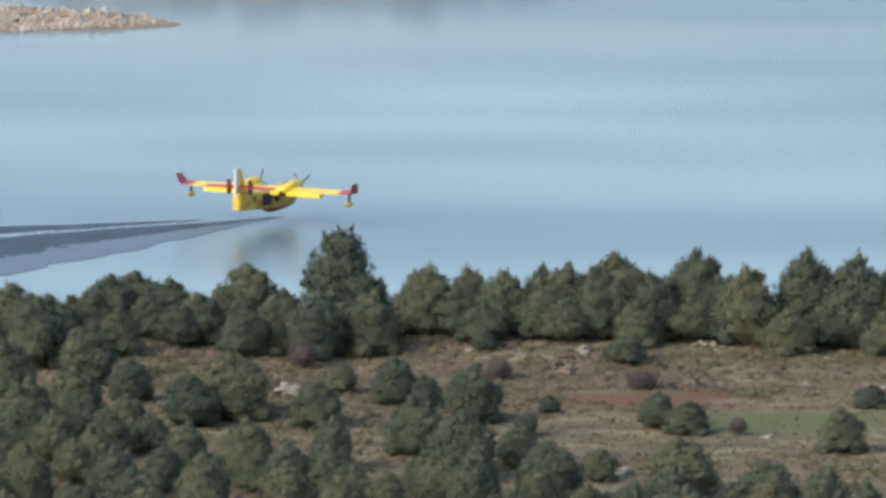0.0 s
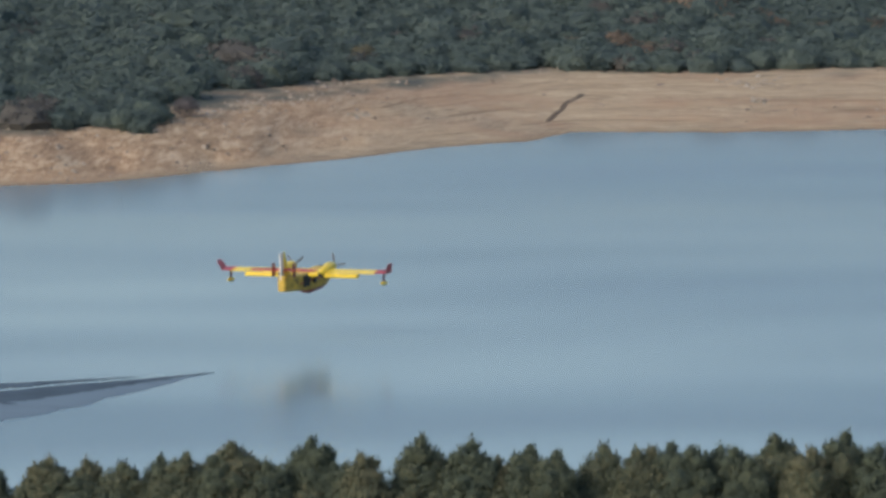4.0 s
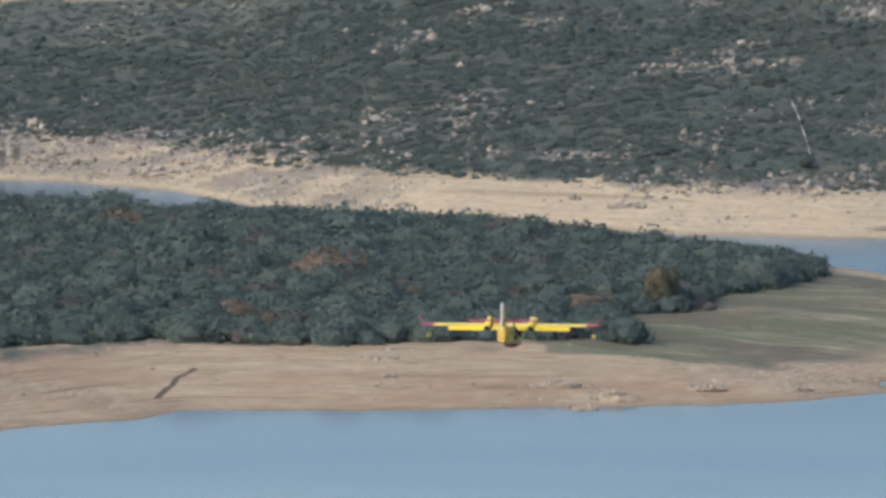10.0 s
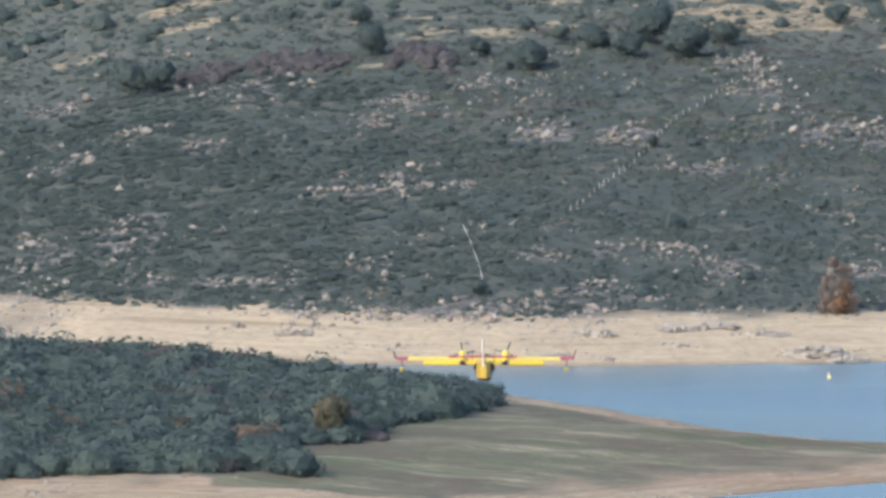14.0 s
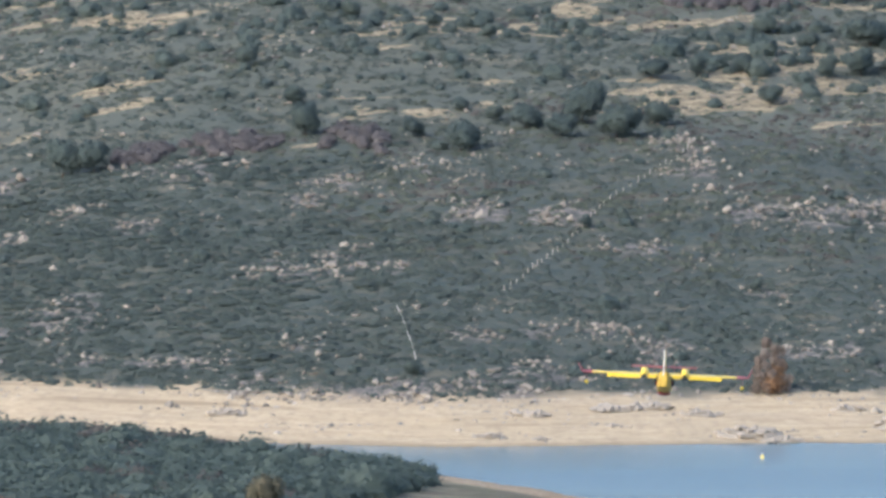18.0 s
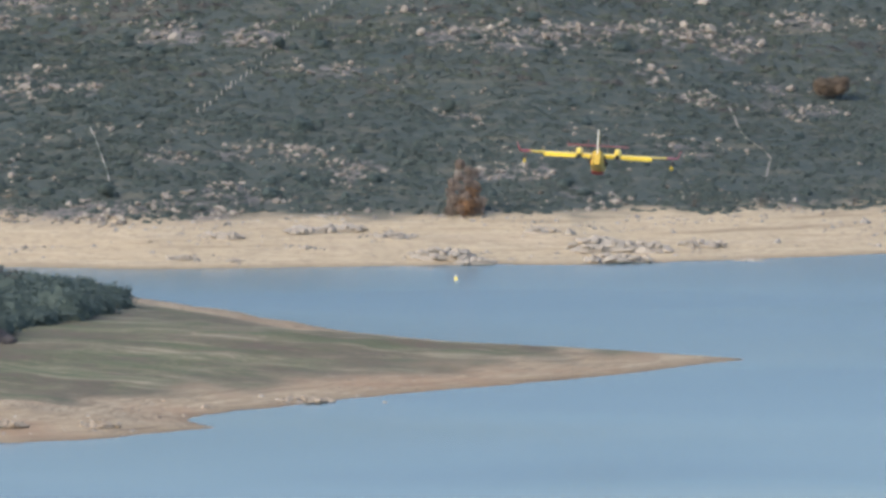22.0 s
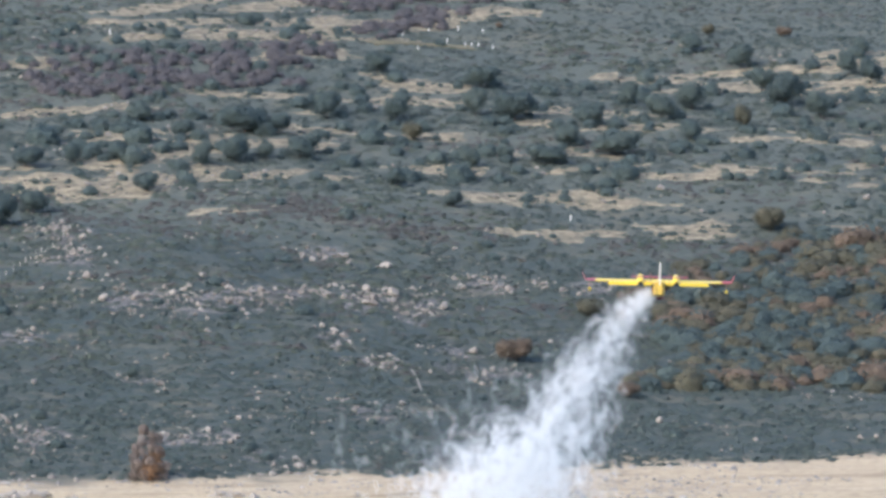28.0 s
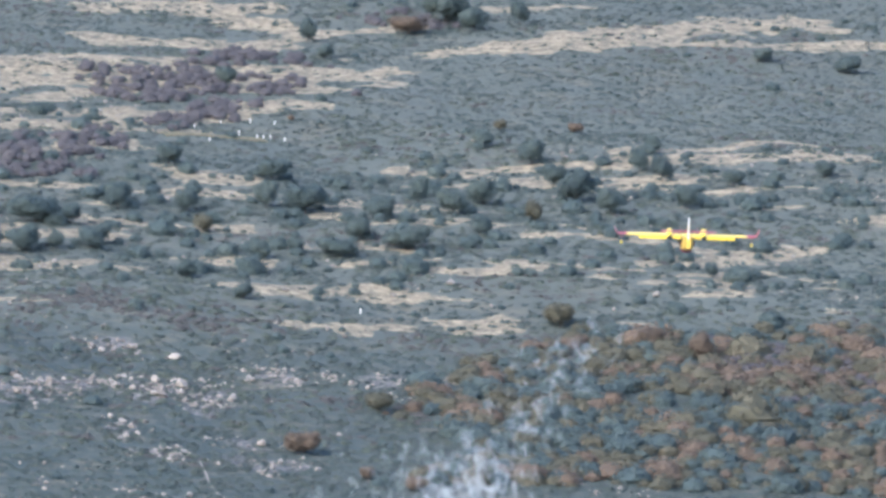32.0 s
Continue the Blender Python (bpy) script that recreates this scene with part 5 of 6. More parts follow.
KINDS = {"oak": (OAKS, "holm_oak", "round dark holm oak on the hillside"), "autumn": (AUTUMNS, "autumn_oak", "oak in rusty autumn leaf"),
         "ochre": (OCHRES, "yellowing_oak", "oak turning yellow and brown")}
for i, (kind, x, y, h, w) in enumerate(HILL_TREES):
    if y < 2120 and kind == "autumn":
        continue
    crowns, name, label = KINDS[kind]
    w = w if kind == "oak" else w * 0.85
    tree(name, _r.choice(crowns), x, y, h * (1.4 if kind == "oak" else 1.05), w, label, "tree", "trees on the hillside", 700 + i)
# the rusty poplar at the top of the beach
BARE_CROWNS = [crown_mesh("bare_crown", "bare", 190 + k, M_dull) for k in range(2)]
M_twigs = leafy("grey_brown_twigs", [(0.169, 0.137, 0.117), (0.234, 0.189, 0.159), (0.312, 0.247, 0.202)])
M_rust = leafy("rusty_leaves", [(0.240, 0.150, 0.090), (0.324, 0.198, 0.114), (0.408, 0.246, 0.138)])
pop = tree("poplar", crown_mesh("poplar_crown", "poplar", 180, M_twigs), 98.8, 2107.9, 12.4, 9.6, "half-bare autumn poplar with rusty lower leaves", "tree", "", 1)
mpart("leafy_skirt", crown_mesh("leafy_skirt", "low_leaf", 181, M_rust), pop, None, "rusty orange leaves left on the lower boughs")
tree("bare_bush", THORN_CROWNS[0], -164.8, 1598.9, 4.3, 5.6, "bare brown bush on the shore terrace", "bush", "", 2)
for i, (x, y, h, w) in enumerate([(-86.4, 2160, 6.0, 2.6), (-168.8, 2229, 10, 3.0), (-166, 2236, 8, 3.0), (150, 2122, 4.5, 3.0), (165, 2128, 4.0, 3.5), (186, 2137, 4.5, 4.0)]):
    tree("bare_tree", BARE_CROWNS[i % 2], x, y, h, w, "thin leafless tree at the edge of the sand", "tree", "bare trees", 50 + i)


def build_grove():
    """The mixed autumn grove on the lower slope."""
    rng = np.random.RandomState(91)
    n = 4600
    x, y = rng.uniform(190, 350, n), rng.uniform(2230, 2440, n)
    ok = rng.uniform(size=n) < grove_mask(x, y) * (0.55 + 0.5 * fbm(x, y, 22, 96))
    x, y = x[ok], y[ok]
    t = fbm(x, y, 45, 94) + rng.normal(0, 0.35, len(x))
    size = np.exp(rng.normal(1.0, 0.36, len(x)))
    for name, sel, m, label in (("autumn_grove", t > 0.34, M_autumn, "rusty autumn oaks of the mixed grove"),
                                ("ochre_grove", (t > -0.12) & (t <= 0.34), M_ochre, "yellowing oaks of the mixed grove"),
                                ("oak_grove", t <= -0.12, M_oak, "dark holm oaks of the mixed grove")):
        spread(name, CROWNS, x[sel], y[sel], size[sel], m, label, "woodland", 95, 0.12, rng.uniform(0.7, 1.0, sel.sum()))


build_grove()


# ---------------------------------------------------------------- grass and stones of the near hill
def build_near_grass():
    rng = np.random.RandomState(51)
    n = 42000
    x, y = rng.uniform(-150, -20, n), rng.uniform(575, 694, n)
    tone = fbm(x, y, 9, 52) + rng.normal(0, 0.3, n)
    size = np.exp(rng.normal(-1.35, 0.35, n))
    open_ = (np.hypot((x + 57) / 10.5, (y - 643.5) / 6.0) < 1) | (np.hypot((x + 68) / 9, (y - 656) / 4) < 1)
    keep = ~open_ | (rng.uniform(size=n) < 0.15)
    x, y, tone, size = x[keep], y[keep], tone[keep], size[keep]
    tuft = []
    for k in range(4):
        r2 = np.random.RandomState(k)
        vs, fs = [], []
        for j in range(8):
            a, lean = r2.uniform(0, 6.28), r2.uniform(0.2, 0.8)
            d = np.array([math.cos(a), math.sin(a), 0])
            side = np.array([-d[1], d[0], 0]) * 0.16
            b = len(vs)
            vs += [d * 0.1 - side, d * 0.1 + side, d * lean + np.array([0, 0, r2.uniform(0.3, 0.6)])]
            fs.append([b, b + 1, b + 2])
        tuft.append((np.array(vs), np.array(fs)))
    for name, sel, m, label in (("dry_grass", tone > 0.3, M_straw, "dry straw-coloured grass tufts on the near hill"),
                                ("olive_grass", (tone > -0.2) & (tone <= 0.3), M_turf, "short olive grass tufts on the near hill"),
                                ("heather", tone <= -0.2, M_heather, "brownish low heather on the near hill")):
        spread(name, tuft, x[sel], y[sel], size[sel] * (0.8 if m is M_heather else 1.0), m, label, "grass", 53, 0.05)

    # low dark clumps of heath in broken drifts
    n = 17000
    x, y = rng.uniform(-150, -20, n), rng.uniform(575, 694, n)
    drift = fbm(x * 0.45, y, 13, 55) + 0.25 * smooth(640, 670, y)
    ok = (rng.uniform(size=n) < smooth(-0.25, 0.5, drift) * 0.9) & (np.hypot((x + 57) / 10.5, (y - 643.5) / 6.0) > 1) & (np.hypot((x + 68) / 9, (y - 656) / 4) > 1)
    x, y = x[ok], y[ok]
    tone = fbm(x, y, 7, 56) + rng.normal(0, 0.35, len(x))
    for name, sel, m, label in (("heath_clumps", tone > -0.05, M_heather, "low brown heath clumps on the near hill"),
                                ("green_clumps", tone <= -0.05, M_turf, "low olive cushions of scrub on the near hill")):
        spread(name, BUSHES, x[sel], y[sel], np.exp(rng.normal(-0.75, 0.4, sel.sum())), m, label, "scrub", 57, 0.0)


build_near_grass()


BLOCKS = {m.name: [mesh_np("block", v, f, m) for v, f in STONES] for m in (M_greyrock, M_clod, M_granite)}


def outcrop(name, x, y, h, w, material, label, category, group, seed):
    """A weathered outcrop: a low broken dome of joints and angular blocks."""
    rng = np.random.RandomState(seed)
    out = []
    depth = max(0.8, w * 0.6)
    off = Vector(rng.uniform(0, 50, 3))
    for p in ICO2[0]:
        q = Vector((p[0] * w * 0.5, p[1] * depth * 0.5, p[2] * h * 0.7))
        q = q * (1 + 0.3 * noise.noise(q * 0.45 + off) + 0.2 * noise.noise(q * 1.5 + off))
        out.append((q.x, q.y, q.z))
    ob = new(name, mesh_np(name, out, ICO2[1], material))
    ob.matrix_basis = pose(x, y, float(ground(x, y)) - 0.05, 0, 0, rng.uniform(-14, 14))
    blocks = BLOCKS[material.name]
    n = int(6 + w * 3) if w > 2.6 else 6
    for k in range(n):
        a, r = rng.uniform(0, 6.28), math.sqrt(rng.uniform(0, 1)) * 1.1
        top = h * 0.66 * math.sqrt(max(0.0, 1 - r * r)) if r < 1 else 0
        s = w * (rng.uniform(0.03, 0.09) if w > 2.8 else rng.uniform(0.12, 0.26)) + 0.12
        block = mpart("block", blocks[k % len(blocks)], ob)
        block.matrix_basis = pose(math.cos(a) * r * w * 0.5, math.sin(a) * r * depth * 0.5, top, rng.uniform(-14, 14), rng.uniform(-14, 14), rng.uniform(0, 360)) @ Matrix.Diagonal((s * 1.2, s, s * 0.8, 1))
    return tagged(ob, label, category, group)


for i, (x, y, h, w) in enumerate(OUTCROPS):
    outcrop("rock_outcrop", x, y, h * 0.5, w * 1.1, M_greyrock if y > 1900 else M_clod, "cracked grey granite outcrop on the sandy shore", "rock", "shore outcrops", 200 + i)
_rg = np.random.RandomState(66)
_sx = np.concatenate([x + _rg.normal(0, 0.6, 16) * w for x, y, h, w in OUTCROPS])
_sy = np.concatenate([y + _rg.normal(0, 0.8, 16) * w for x, y, h, w in OUTCROPS])
_ok = ground(_sx, _sy) > 0.1
spread("outcrop_rubble", PEBBLES, _sx[_ok], _sy[_ok], np.exp(_rg.normal(-0.8, 0.4, _ok.sum())), M_greyrock, "grey rubble lying round the shore outcrops", "stones", 67, 0.2)
for i, (x, y, h, w) in enumerate(NEAR_STONES):
    outcrop("stone", x, y, h * 0.6, w * 0.9, M_granite, "pale lichen-spotted stone in dry grass", "stone", "stones on the near hill", 300 + i)




# ---------------------------------------------------------------- the water plane
def loft(sections, seg=20):
    """A hull along y through rings (y, z, half width, half height, squareness)."""
    bm = bmesh.new()
    rings = []
    for y, z, hw, hh, sq in sections:
        ring = []
        for i in range(seg):
            t = 2 * math.pi * i / seg
            c, s = math.cos(t), math.sin(t)
            e = 2 / sq
            ring.append(bm.verts.new((hw * math.copysign(abs(c) ** e, c), y, z + hh * math.copysign(abs(s) ** e, s))))
        rings.append(ring)
    for a, b in zip(rings, rings[1:]):
        for i in range(seg):
            bm.faces.new((a[i], a[(i + 1) % seg], b[(i + 1) % seg], b[i]))
    bm.faces.new(rings[0])
    bm.faces.new(rings[-1][::-1])
    bmesh.ops.recalc_face_normals(bm, faces=bm.faces)
    for f in bm.faces:
        f.smooth = len(f.verts) == 4
    return bm


def foil(spans, axis="x"):
    """A wing or fin through stations (span, leading y, trailing y, z, thickness)."""
    bm = bmesh.new()
    prof = [(0.0, 0.0), (0.06, 0.55), (0.3, 1.0), (0.65, 0.7), (1.0, 0.06), (1.0, -0.06), (0.65, -0.4), (0.3, -0.5), (0.06, -0.35)]
    rings = []
    for s, le, te, z, th in spans:
        ring = []
        for c, h in prof:
            y = le + (te - le) * c
            ring.append(bm.verts.new((s, y, z + h * th / 1.5) if axis == "x" else (z + h * th / 1.5, y, s)))
        rings.append(ring)
    k = len(prof)
    for a, b in zip(rings, rings[1:]):
        for i in range(k):
            bm.faces.new((a[i], a[(i + 1) % k], b[(i + 1) % k], b[i]))
    bm.faces.new(rings[0])
    bm.faces.new(rings[-1][::-1])
    bmesh.ops.recalc_face_normals(bm, faces=bm.faces)
    return bm


def box(x0, x1, y0, y1, z0, z1, bev=0.03):
    bm = bmesh.new()
    bmesh.ops.create_cube(bm, size=1, matrix=Matrix.LocRotScale(((x0 + x1) / 2, (y0 + y1) / 2, (z0 + z1) / 2), None, (x1 - x0, y1 - y0, z1 - z0)))
    if bev:
        bmesh.ops.bevel(bm, geom=bm.edges, offset=bev, segments=2, affect='EDGES')
    return bm


def disc(r, depth, axis, at, seg=18):
    bm = bmesh.new()
    turn = {"x": Euler((0, radians(90), 0)), "y": Euler((radians(90), 0, 0)), "z": Euler((0, 0, 0))}[axis]
    bmesh.ops.create_cone(bm, cap_ends=True, segments=seg, radius1=r, radius2=r, depth=depth, matrix=Matrix.LocRotScale(at, turn, None))
    return bm


def build_plane():
    p = thing("water_plane", Matrix.Identity(4), "yellow twin-propeller flying boat with red wing tips and tailplane", "aircraft")
    # origin at the wing's middle; nose along +y, right wing along +x
    hull = part("fuselage", loft([(8.6, -1.35, 0.25, 0.25, 2), (8.2, -1.4, 0.7, 0.65, 2), (7.2, -1.45, 1.1, 1.1, 2.2), (5.8, -1.4, 1.28, 1.5, 2.6),
                                  (4.6, -1.35, 1.3, 1.65, 3), (1.0, -1.45, 1.3, 1.65, 3.2), (-1.0, -1.4, 1.3, 1.5, 3.2), (-4.0, -1.15, 1.2, 1.35, 6),
                                  (-7.0, -0.95, 1.05, 1.3, 8), (-9.6, -0.75, 0.8, 1.3, 8), (-10.6, -0.65, 0.5, 1.2, 6)]), M_hull, p, "oil-stained yellow hull")
    part("keel", loft([(7.6, -2.35, 0.15, 0.2, 2), (6.0, -2.75, 0.9, 0.35, 2), (3.0, -2.95, 1.15, 0.42, 2), (-0.4, -3.0, 1.15, 0.42, 2), (-1.0, -2.85, 0.95, 0.25, 2)]), M_maroon, p, "dark red planing bottom of the hull")
    part("hull_stripe", box(-1.335, 1.335, -5.5, 6.2, -1.32, -1.12, 0.02), M_red, p, "red stripe along the hull")
    part("windscreen", loft([(7.15, -0.55, 0.7, 0.28, 2.4), (6.3, -0.15, 0.98, 0.42, 2.6), (5.5, -0.05, 0.95, 0.36, 2.6)]), M_glass, p, "dark cockpit glazing")
    for s in (-1, 1):
        for y in (3.2, 1.4, -1.8):
            part("window", disc(0.26, 0.06, "x", (s * 1.31, y, -0.75), 14), M_glass, p, "small round dark window")
        part("rear_hatch", box(s * 1.24 - 0.10, s * 1.24 + 0.10, -4.4, -1.9, -2.0, -0.2, 0.03), M_black, p, "dark rear side hatch")
        w = part("wheel", disc(0.5, 0.42, "x", (s * 1.45, -0.3, -1.25), 20), M_black, p, "black main wheel tucked against the hull")
        part("hub", disc(0.2, 0.48, "x", (s * 1.45, -0.3, -1.25), 12), M_grey, w)
    # registration on the rear hull and wing as plain bars
    for s in (-1, 1):
        for i in range(4):
            part("marking_bar", box(s * 1.04 - 0.05, s * 1.04 + 0.05, -6.9 + i * 0.62, -6.45 + i * 0.62, -1.05, -0.25, 0.01), M_black, p, "dark registration bar")
        for i in range(2):
            part("marking_bar", box(s * (9.3 + i * 0.6) - 0.2, s * (9.3 + i * 0.6) + 0.2, -0.35, 0.35, 0.30, 0.335, 0.005), M_grey, p)
    part("wing", foil([(-12.4, 1.35, -1.75, 0.12, 0.42), (-4.5, 1.55, -1.75, 0.05, 0.56), (4.5, 1.55, -1.75, 0.05, 0.56), (12.4, 1.35, -1.75, 0.12, 0.42)]), M_yellow, p)
    for s in (-1, 1):
        part("wing_tip", foil([(s * 12.2, 1.37, -1.77, 0.122, 0.50), (s * 13.7, 1.2, -1.65, 0.15, 0.42), (s * 14.2, 0.9, -1.45, 0.2, 0.2)]), M_red, p, "red wing tip")
        part("winglet", foil([(0.1, 1.0, -1.6, s * 14.1, 0.30), (0.85, 0.5, -1.75, s * 14.4, 0.24), (1.65, -0.1, -1.9, s * 14.7, 0.14)], "z"), M_red, p, "red upturned winglet")
        part("inner_flap", box(s * 2.05 - 0.85, s * 2.05 + 0.85, -2.5, -1.5, -0.52, -0.02, 0.09), M_yellow, p, "lowered yellow flap")
        part("outer_flap", box(s * 6.85 - 2.85, s * 6.85 + 2.85, -2.6, -1.5, -0.60, -0.02, 0.09), M_yellow, p, "lowered yellow flap")
        part("aileron", box(s * 11.1 - 1.25, s * 11.1 + 1.25, -2.05, -1.72, 0.06, 0.16, 0.02), M_yellow, p)
        fl = part("float", loft([(1.25, -1.55, 0.06, 0.06, 2), (0.9, -1.6, 0.26, 0.28, 2.2), (0.0, -1.62, 0.32, 0.36, 2.2), (-0.8, -1.5, 0.22, 0.26, 2.2), (-1.15, -1.38, 0.06, 0.06, 2)], 14), M_yellow, p, "yellow wing float")
        fl.matrix_basis = pose(s * 13.2, 0, 0.0)
        part("float_strut", foil([(-1.3, 0.35, -0.35, 0, 0.12), (0.05, 0.55, -0.45, 0, 0.16)], "z"), M_maroon, fl, "dark red float strut")
        nac = part("nacelle", loft([(3.1, 0.62, 0.38, 0.42, 2.2), (2.5, 0.62, 0.58, 0.66, 2.4), (0.8, 0.66, 0.64, 0.78, 2.6), (-1.2, 0.42, 0.56, 0.62, 2.4), (-2.6, 0.08, 0.34, 0.38, 2.2), (-2.9, 0.02, 0.2, 0.24, 2)], 16), M_yellow, p, "yellow engine nacelle")
        nac.matrix_basis = pose(s * 3.45, 0, 0)
        part("exhaust", disc(0.27, 0.5, "y", (0, -2.9, -0.05), 14), M_black, nac, "sooty black exhaust outlet")
        # The dark gap between the flaps is put in as a black panel.
        part("gap_panel", box(-0.36, 0.36, -2.35, -1.6, -0.62, 0.1, 0.05), M_black, nac, "black panel in the flap gap below the nacelle")
        part("air_intake", loft([(3.0, 0.05, 0.22, 0.13, 2), (2.2, 0.05, 0.3, 0.2, 2)], 12), M_black, nac)
    # fin with pale rudder, cruciform red tailplane with four finlets
    part("fin", foil([(0.3, -6.3, -9.5, 0, 0.5), (2.2, -7.9, -9.6, 0, 0.36), (4.2, -8.9, -9.8, 0, 0.22)], "z"), M_yellow, p)
    part("rudder", box(-0.11, 0.11, -10.75, -9.55, -0.1, 4.22, 0.06), M_white, p, "white rudder")
    part("tailplane", foil([(-5.5, -8.3, -9.7, 1.35, 0.24), (0, -7.9, -9.7, 1.35, 0.34), (5.5, -8.3, -9.7, 1.35, 0.24)]), M_red, p, "red tailplane")
    part("elevator", foil([(-5.4, -9.72, -10.25, 1.36, 0.12), (5.4, -9.72, -10.25, 1.36, 0.12)]), M_red, p)
    for x in (-1.75, 1.75):
        part("finlet", foil([(0.35, -8.6, -9.9, x, 0.14), (1.35, -8.4, -10.0, x, 0.16), (2.5, -8.8, -9.9, x, 0.1)], "z"), M_maroon, p, "dark red tailplane finlet")
    props = []
    for s in (-1, 1):
        hub = part("propeller", loft([(0.75, 0, 0.05, 0.05, 2), (0.4, 0, 0.24, 0.24, 2), (0, 0, 0.34, 0.34, 2), (-0.15, 0, 0.36, 0.36, 2)], 14), M_grey, p, "four-bladed propeller with grey spinner")
        hub.matrix_basis = pose(s * 3.45, 3.25, 0.62)
        for k in range(4):
            bm = bmesh.new()
            pts = [(0.2, 0.09), (0.7, 0.15), (1.4, 0.17), (1.9, 0.12), (2.0, 0.06)]
            left, right, lb, rb = [], [], [], []
            for r, w in pts:
                tw = radians(48 - 18 * r)
                cx, cy = w * math.cos(tw), w * math.sin(tw)
                left.append(bm.verts.new((-cx, -cy + .02, r)))
                right.append(bm.verts.new((cx, cy + .02, r)))
                lb.append(bm.verts.new((-cx, -cy - .02, r)))
                rb.append(bm.verts.new((cx, cy - .02, r)))
            for i in range(len(pts) - 1):
                for A, B in ((left, right), (right, rb), (rb, lb), (lb, left)):
                    bm.faces.new((A[i], B[i], B[i + 1], A[i + 1]))
            bm.faces.new((left[-1], right[-1], rb[-1], lb[-1]))
            bmesh.ops.recalc_face_normals(bm, faces=bm.faces)
            bl = part("blade", bm, M_prop, hub)
            bl.matrix_basis = pose(0, 0, 0, 0, 90 * k + 20, 0)
        props.append(hub)
    return p, props


PLANE, PROPS = build_plane()


# ---------------------------------------------------------------- fence, pipe, trail, buoy, vans
def build_fence():
    fence = thing("fence", Matrix.Identity(4), "weathered wooden post fence running up the hillside", "fence")
    xs, ys = np.array([p[0] for p in FENCE_LINE]), np.array([p[1] for p in FENCE_LINE])
    s = np.concatenate([[0], np.cumsum(np.hypot(np.diff(xs), np.diff(ys)))])
    me = bpy.data.meshes.new("post")
    bm = box(-0.11, 0.11, -0.11, 0.11, -0.3, 1.5, 0.03)
    bm.to_mesh(me)
    bm.free()
    me.materials.append(M_post)
    for d in np.arange(0, s[-1], 5.2):
        x, y = float(np.interp(d, s, xs)), float(np.interp(d, s, ys))
        ob = mpart("post", me, fence, pose(x, y, float(ground(x, y)), _r.uniform(-6, 6), _r.uniform(-6, 6), _r.uniform(0, 90)))
        ob.scale = (1, 1, _r.uniform(0.45, 1.1))


def ribbon(name, pts, width, lift, material, label, category):
    """A narrow way worn into the slope, draped on it, with some thickness."""
    xs, ys = np.array([p[0] for p in pts]), np.array([p[1] for p in pts])
    s = np.concatenate([[0], np.cumsum(np.hypot(np.diff(xs), np.diff(ys)))])
    t = np.linspace(0, s[-1], 70)
    x, y = np.interp(t, s, xs), np.interp(t, s, ys)
    nx, ny = -np.gradient(y), np.gradient(x)
    n = np.hypot(nx, ny)
    w = width * (0.75 + 0.5 * np.random.RandomState(4).uniform(size=70))
    rows = []
    for k, dz in ((-0.5, -0.5), (-0.5, lift), (0.5, lift), (0.5, -0.5)):
        px, py = x + nx / n * w * k, y + ny / n * w * k
        rows.append(np.stack([px, py, ground(px, py) + dz], 1))
    v = np.stack(rows, 1).reshape(-1, 3)
    f = [[4 * i + a, 4 * i + b, 4 * i + 4 + b, 4 * i + 4 + a] for i in range(69) for a, b in ((0, 1), (1, 2), (2, 3))]
    return tagged(new(name, mesh_np(name, v, f, material)), label, category, kind="structure")


build_fence()
ribbon("trail", TRAIL, 0.5, 0.18, M_granite, "pale worn trail through the scrub", "trail")
ribbon("water_pipe", [(22.3, 2131.6), (21.4, 2150), (20.0, 2172), (18.5, 2190)], 0.07, 0.55, M_pipe, "thin pale pipe running straight down the slope", "pipe")
# the gully is drawn as a dark brown strip laid on the beach
M_gully = rocky("dark_gully_soil", [(0.085, 0.064, 0.046), (0.14, 0.105, 0.075)], 1.0)
ribbon("gully", GULLY, 1.1, 0.06, M_gully, "dark washed-out gully across the dry shore", "gully")
ribbon("dirt_road", [(188, 2684), (199, 2687), (209, 2690), (217, 2694)], 5.0, 0.25, M_straw, "pale dirt turnout on the upper slope", "road")


def build_buoy():
    b = thing("buoy", pose(92.2, 2002.8, 0), "small yellow and white buoy floating on the lake", "buoy")
    b.scale = (0.75, 0.75, 0.75)
    part("float", loft([(-0.0, 0, 0.46, 0.46, 2), (0.5, 0, 0.5, 0.5, 2), (1.0, 0, 0.42, 0.42, 2), (1.3, 0, 0.2, 0.2, 2)], 16), M_buoy, b).matrix_basis = pose(0, 0, -0.4, 90, 0, 0)
    part("topmark", box(-0.12, 0.12, -0.12, 0.12, 0.85, 1.6, 0.03), M_white, b, "white topmark")
    part("ring", disc(0.55, 0.12, "z", (0, 0, 0.06), 18), M_white, b)


def marker(x, y, h):
    m = thing("marker_post", pose(x, y, float(ground(x, y))), "small white marker post in the scrub", "post", "marker posts")
    part("shaft", box(-0.16, 0.16, -0.16, 0.16, -0.3, h, 0.04), M_white, m)
    part("cap", box(-0.22, 0.22, -0.22, 0.22, h, h + 0.12, 0.03), M_white, m)


build_buoy()
for _x, _y, _h in ((115.4, 2666.6, 1.3), (220.7, 2435.6, 1.2), (210.2, 2697.2, 1.3), (215.0, 2718.6, 1.2), (221.7, 2716.5, 0.9), (206.5, 2716.3, 0.8), (200.6, 2677.6, 0.8), (198.1, 2701.1, 0.9), (215.1, 2695.6, 0.9), (217.0, 2697.0, 0.9), (219.0, 2698.4, 0.9), (223.0, 2698.0, 1.0)):
    marker(_x, _y, _h)


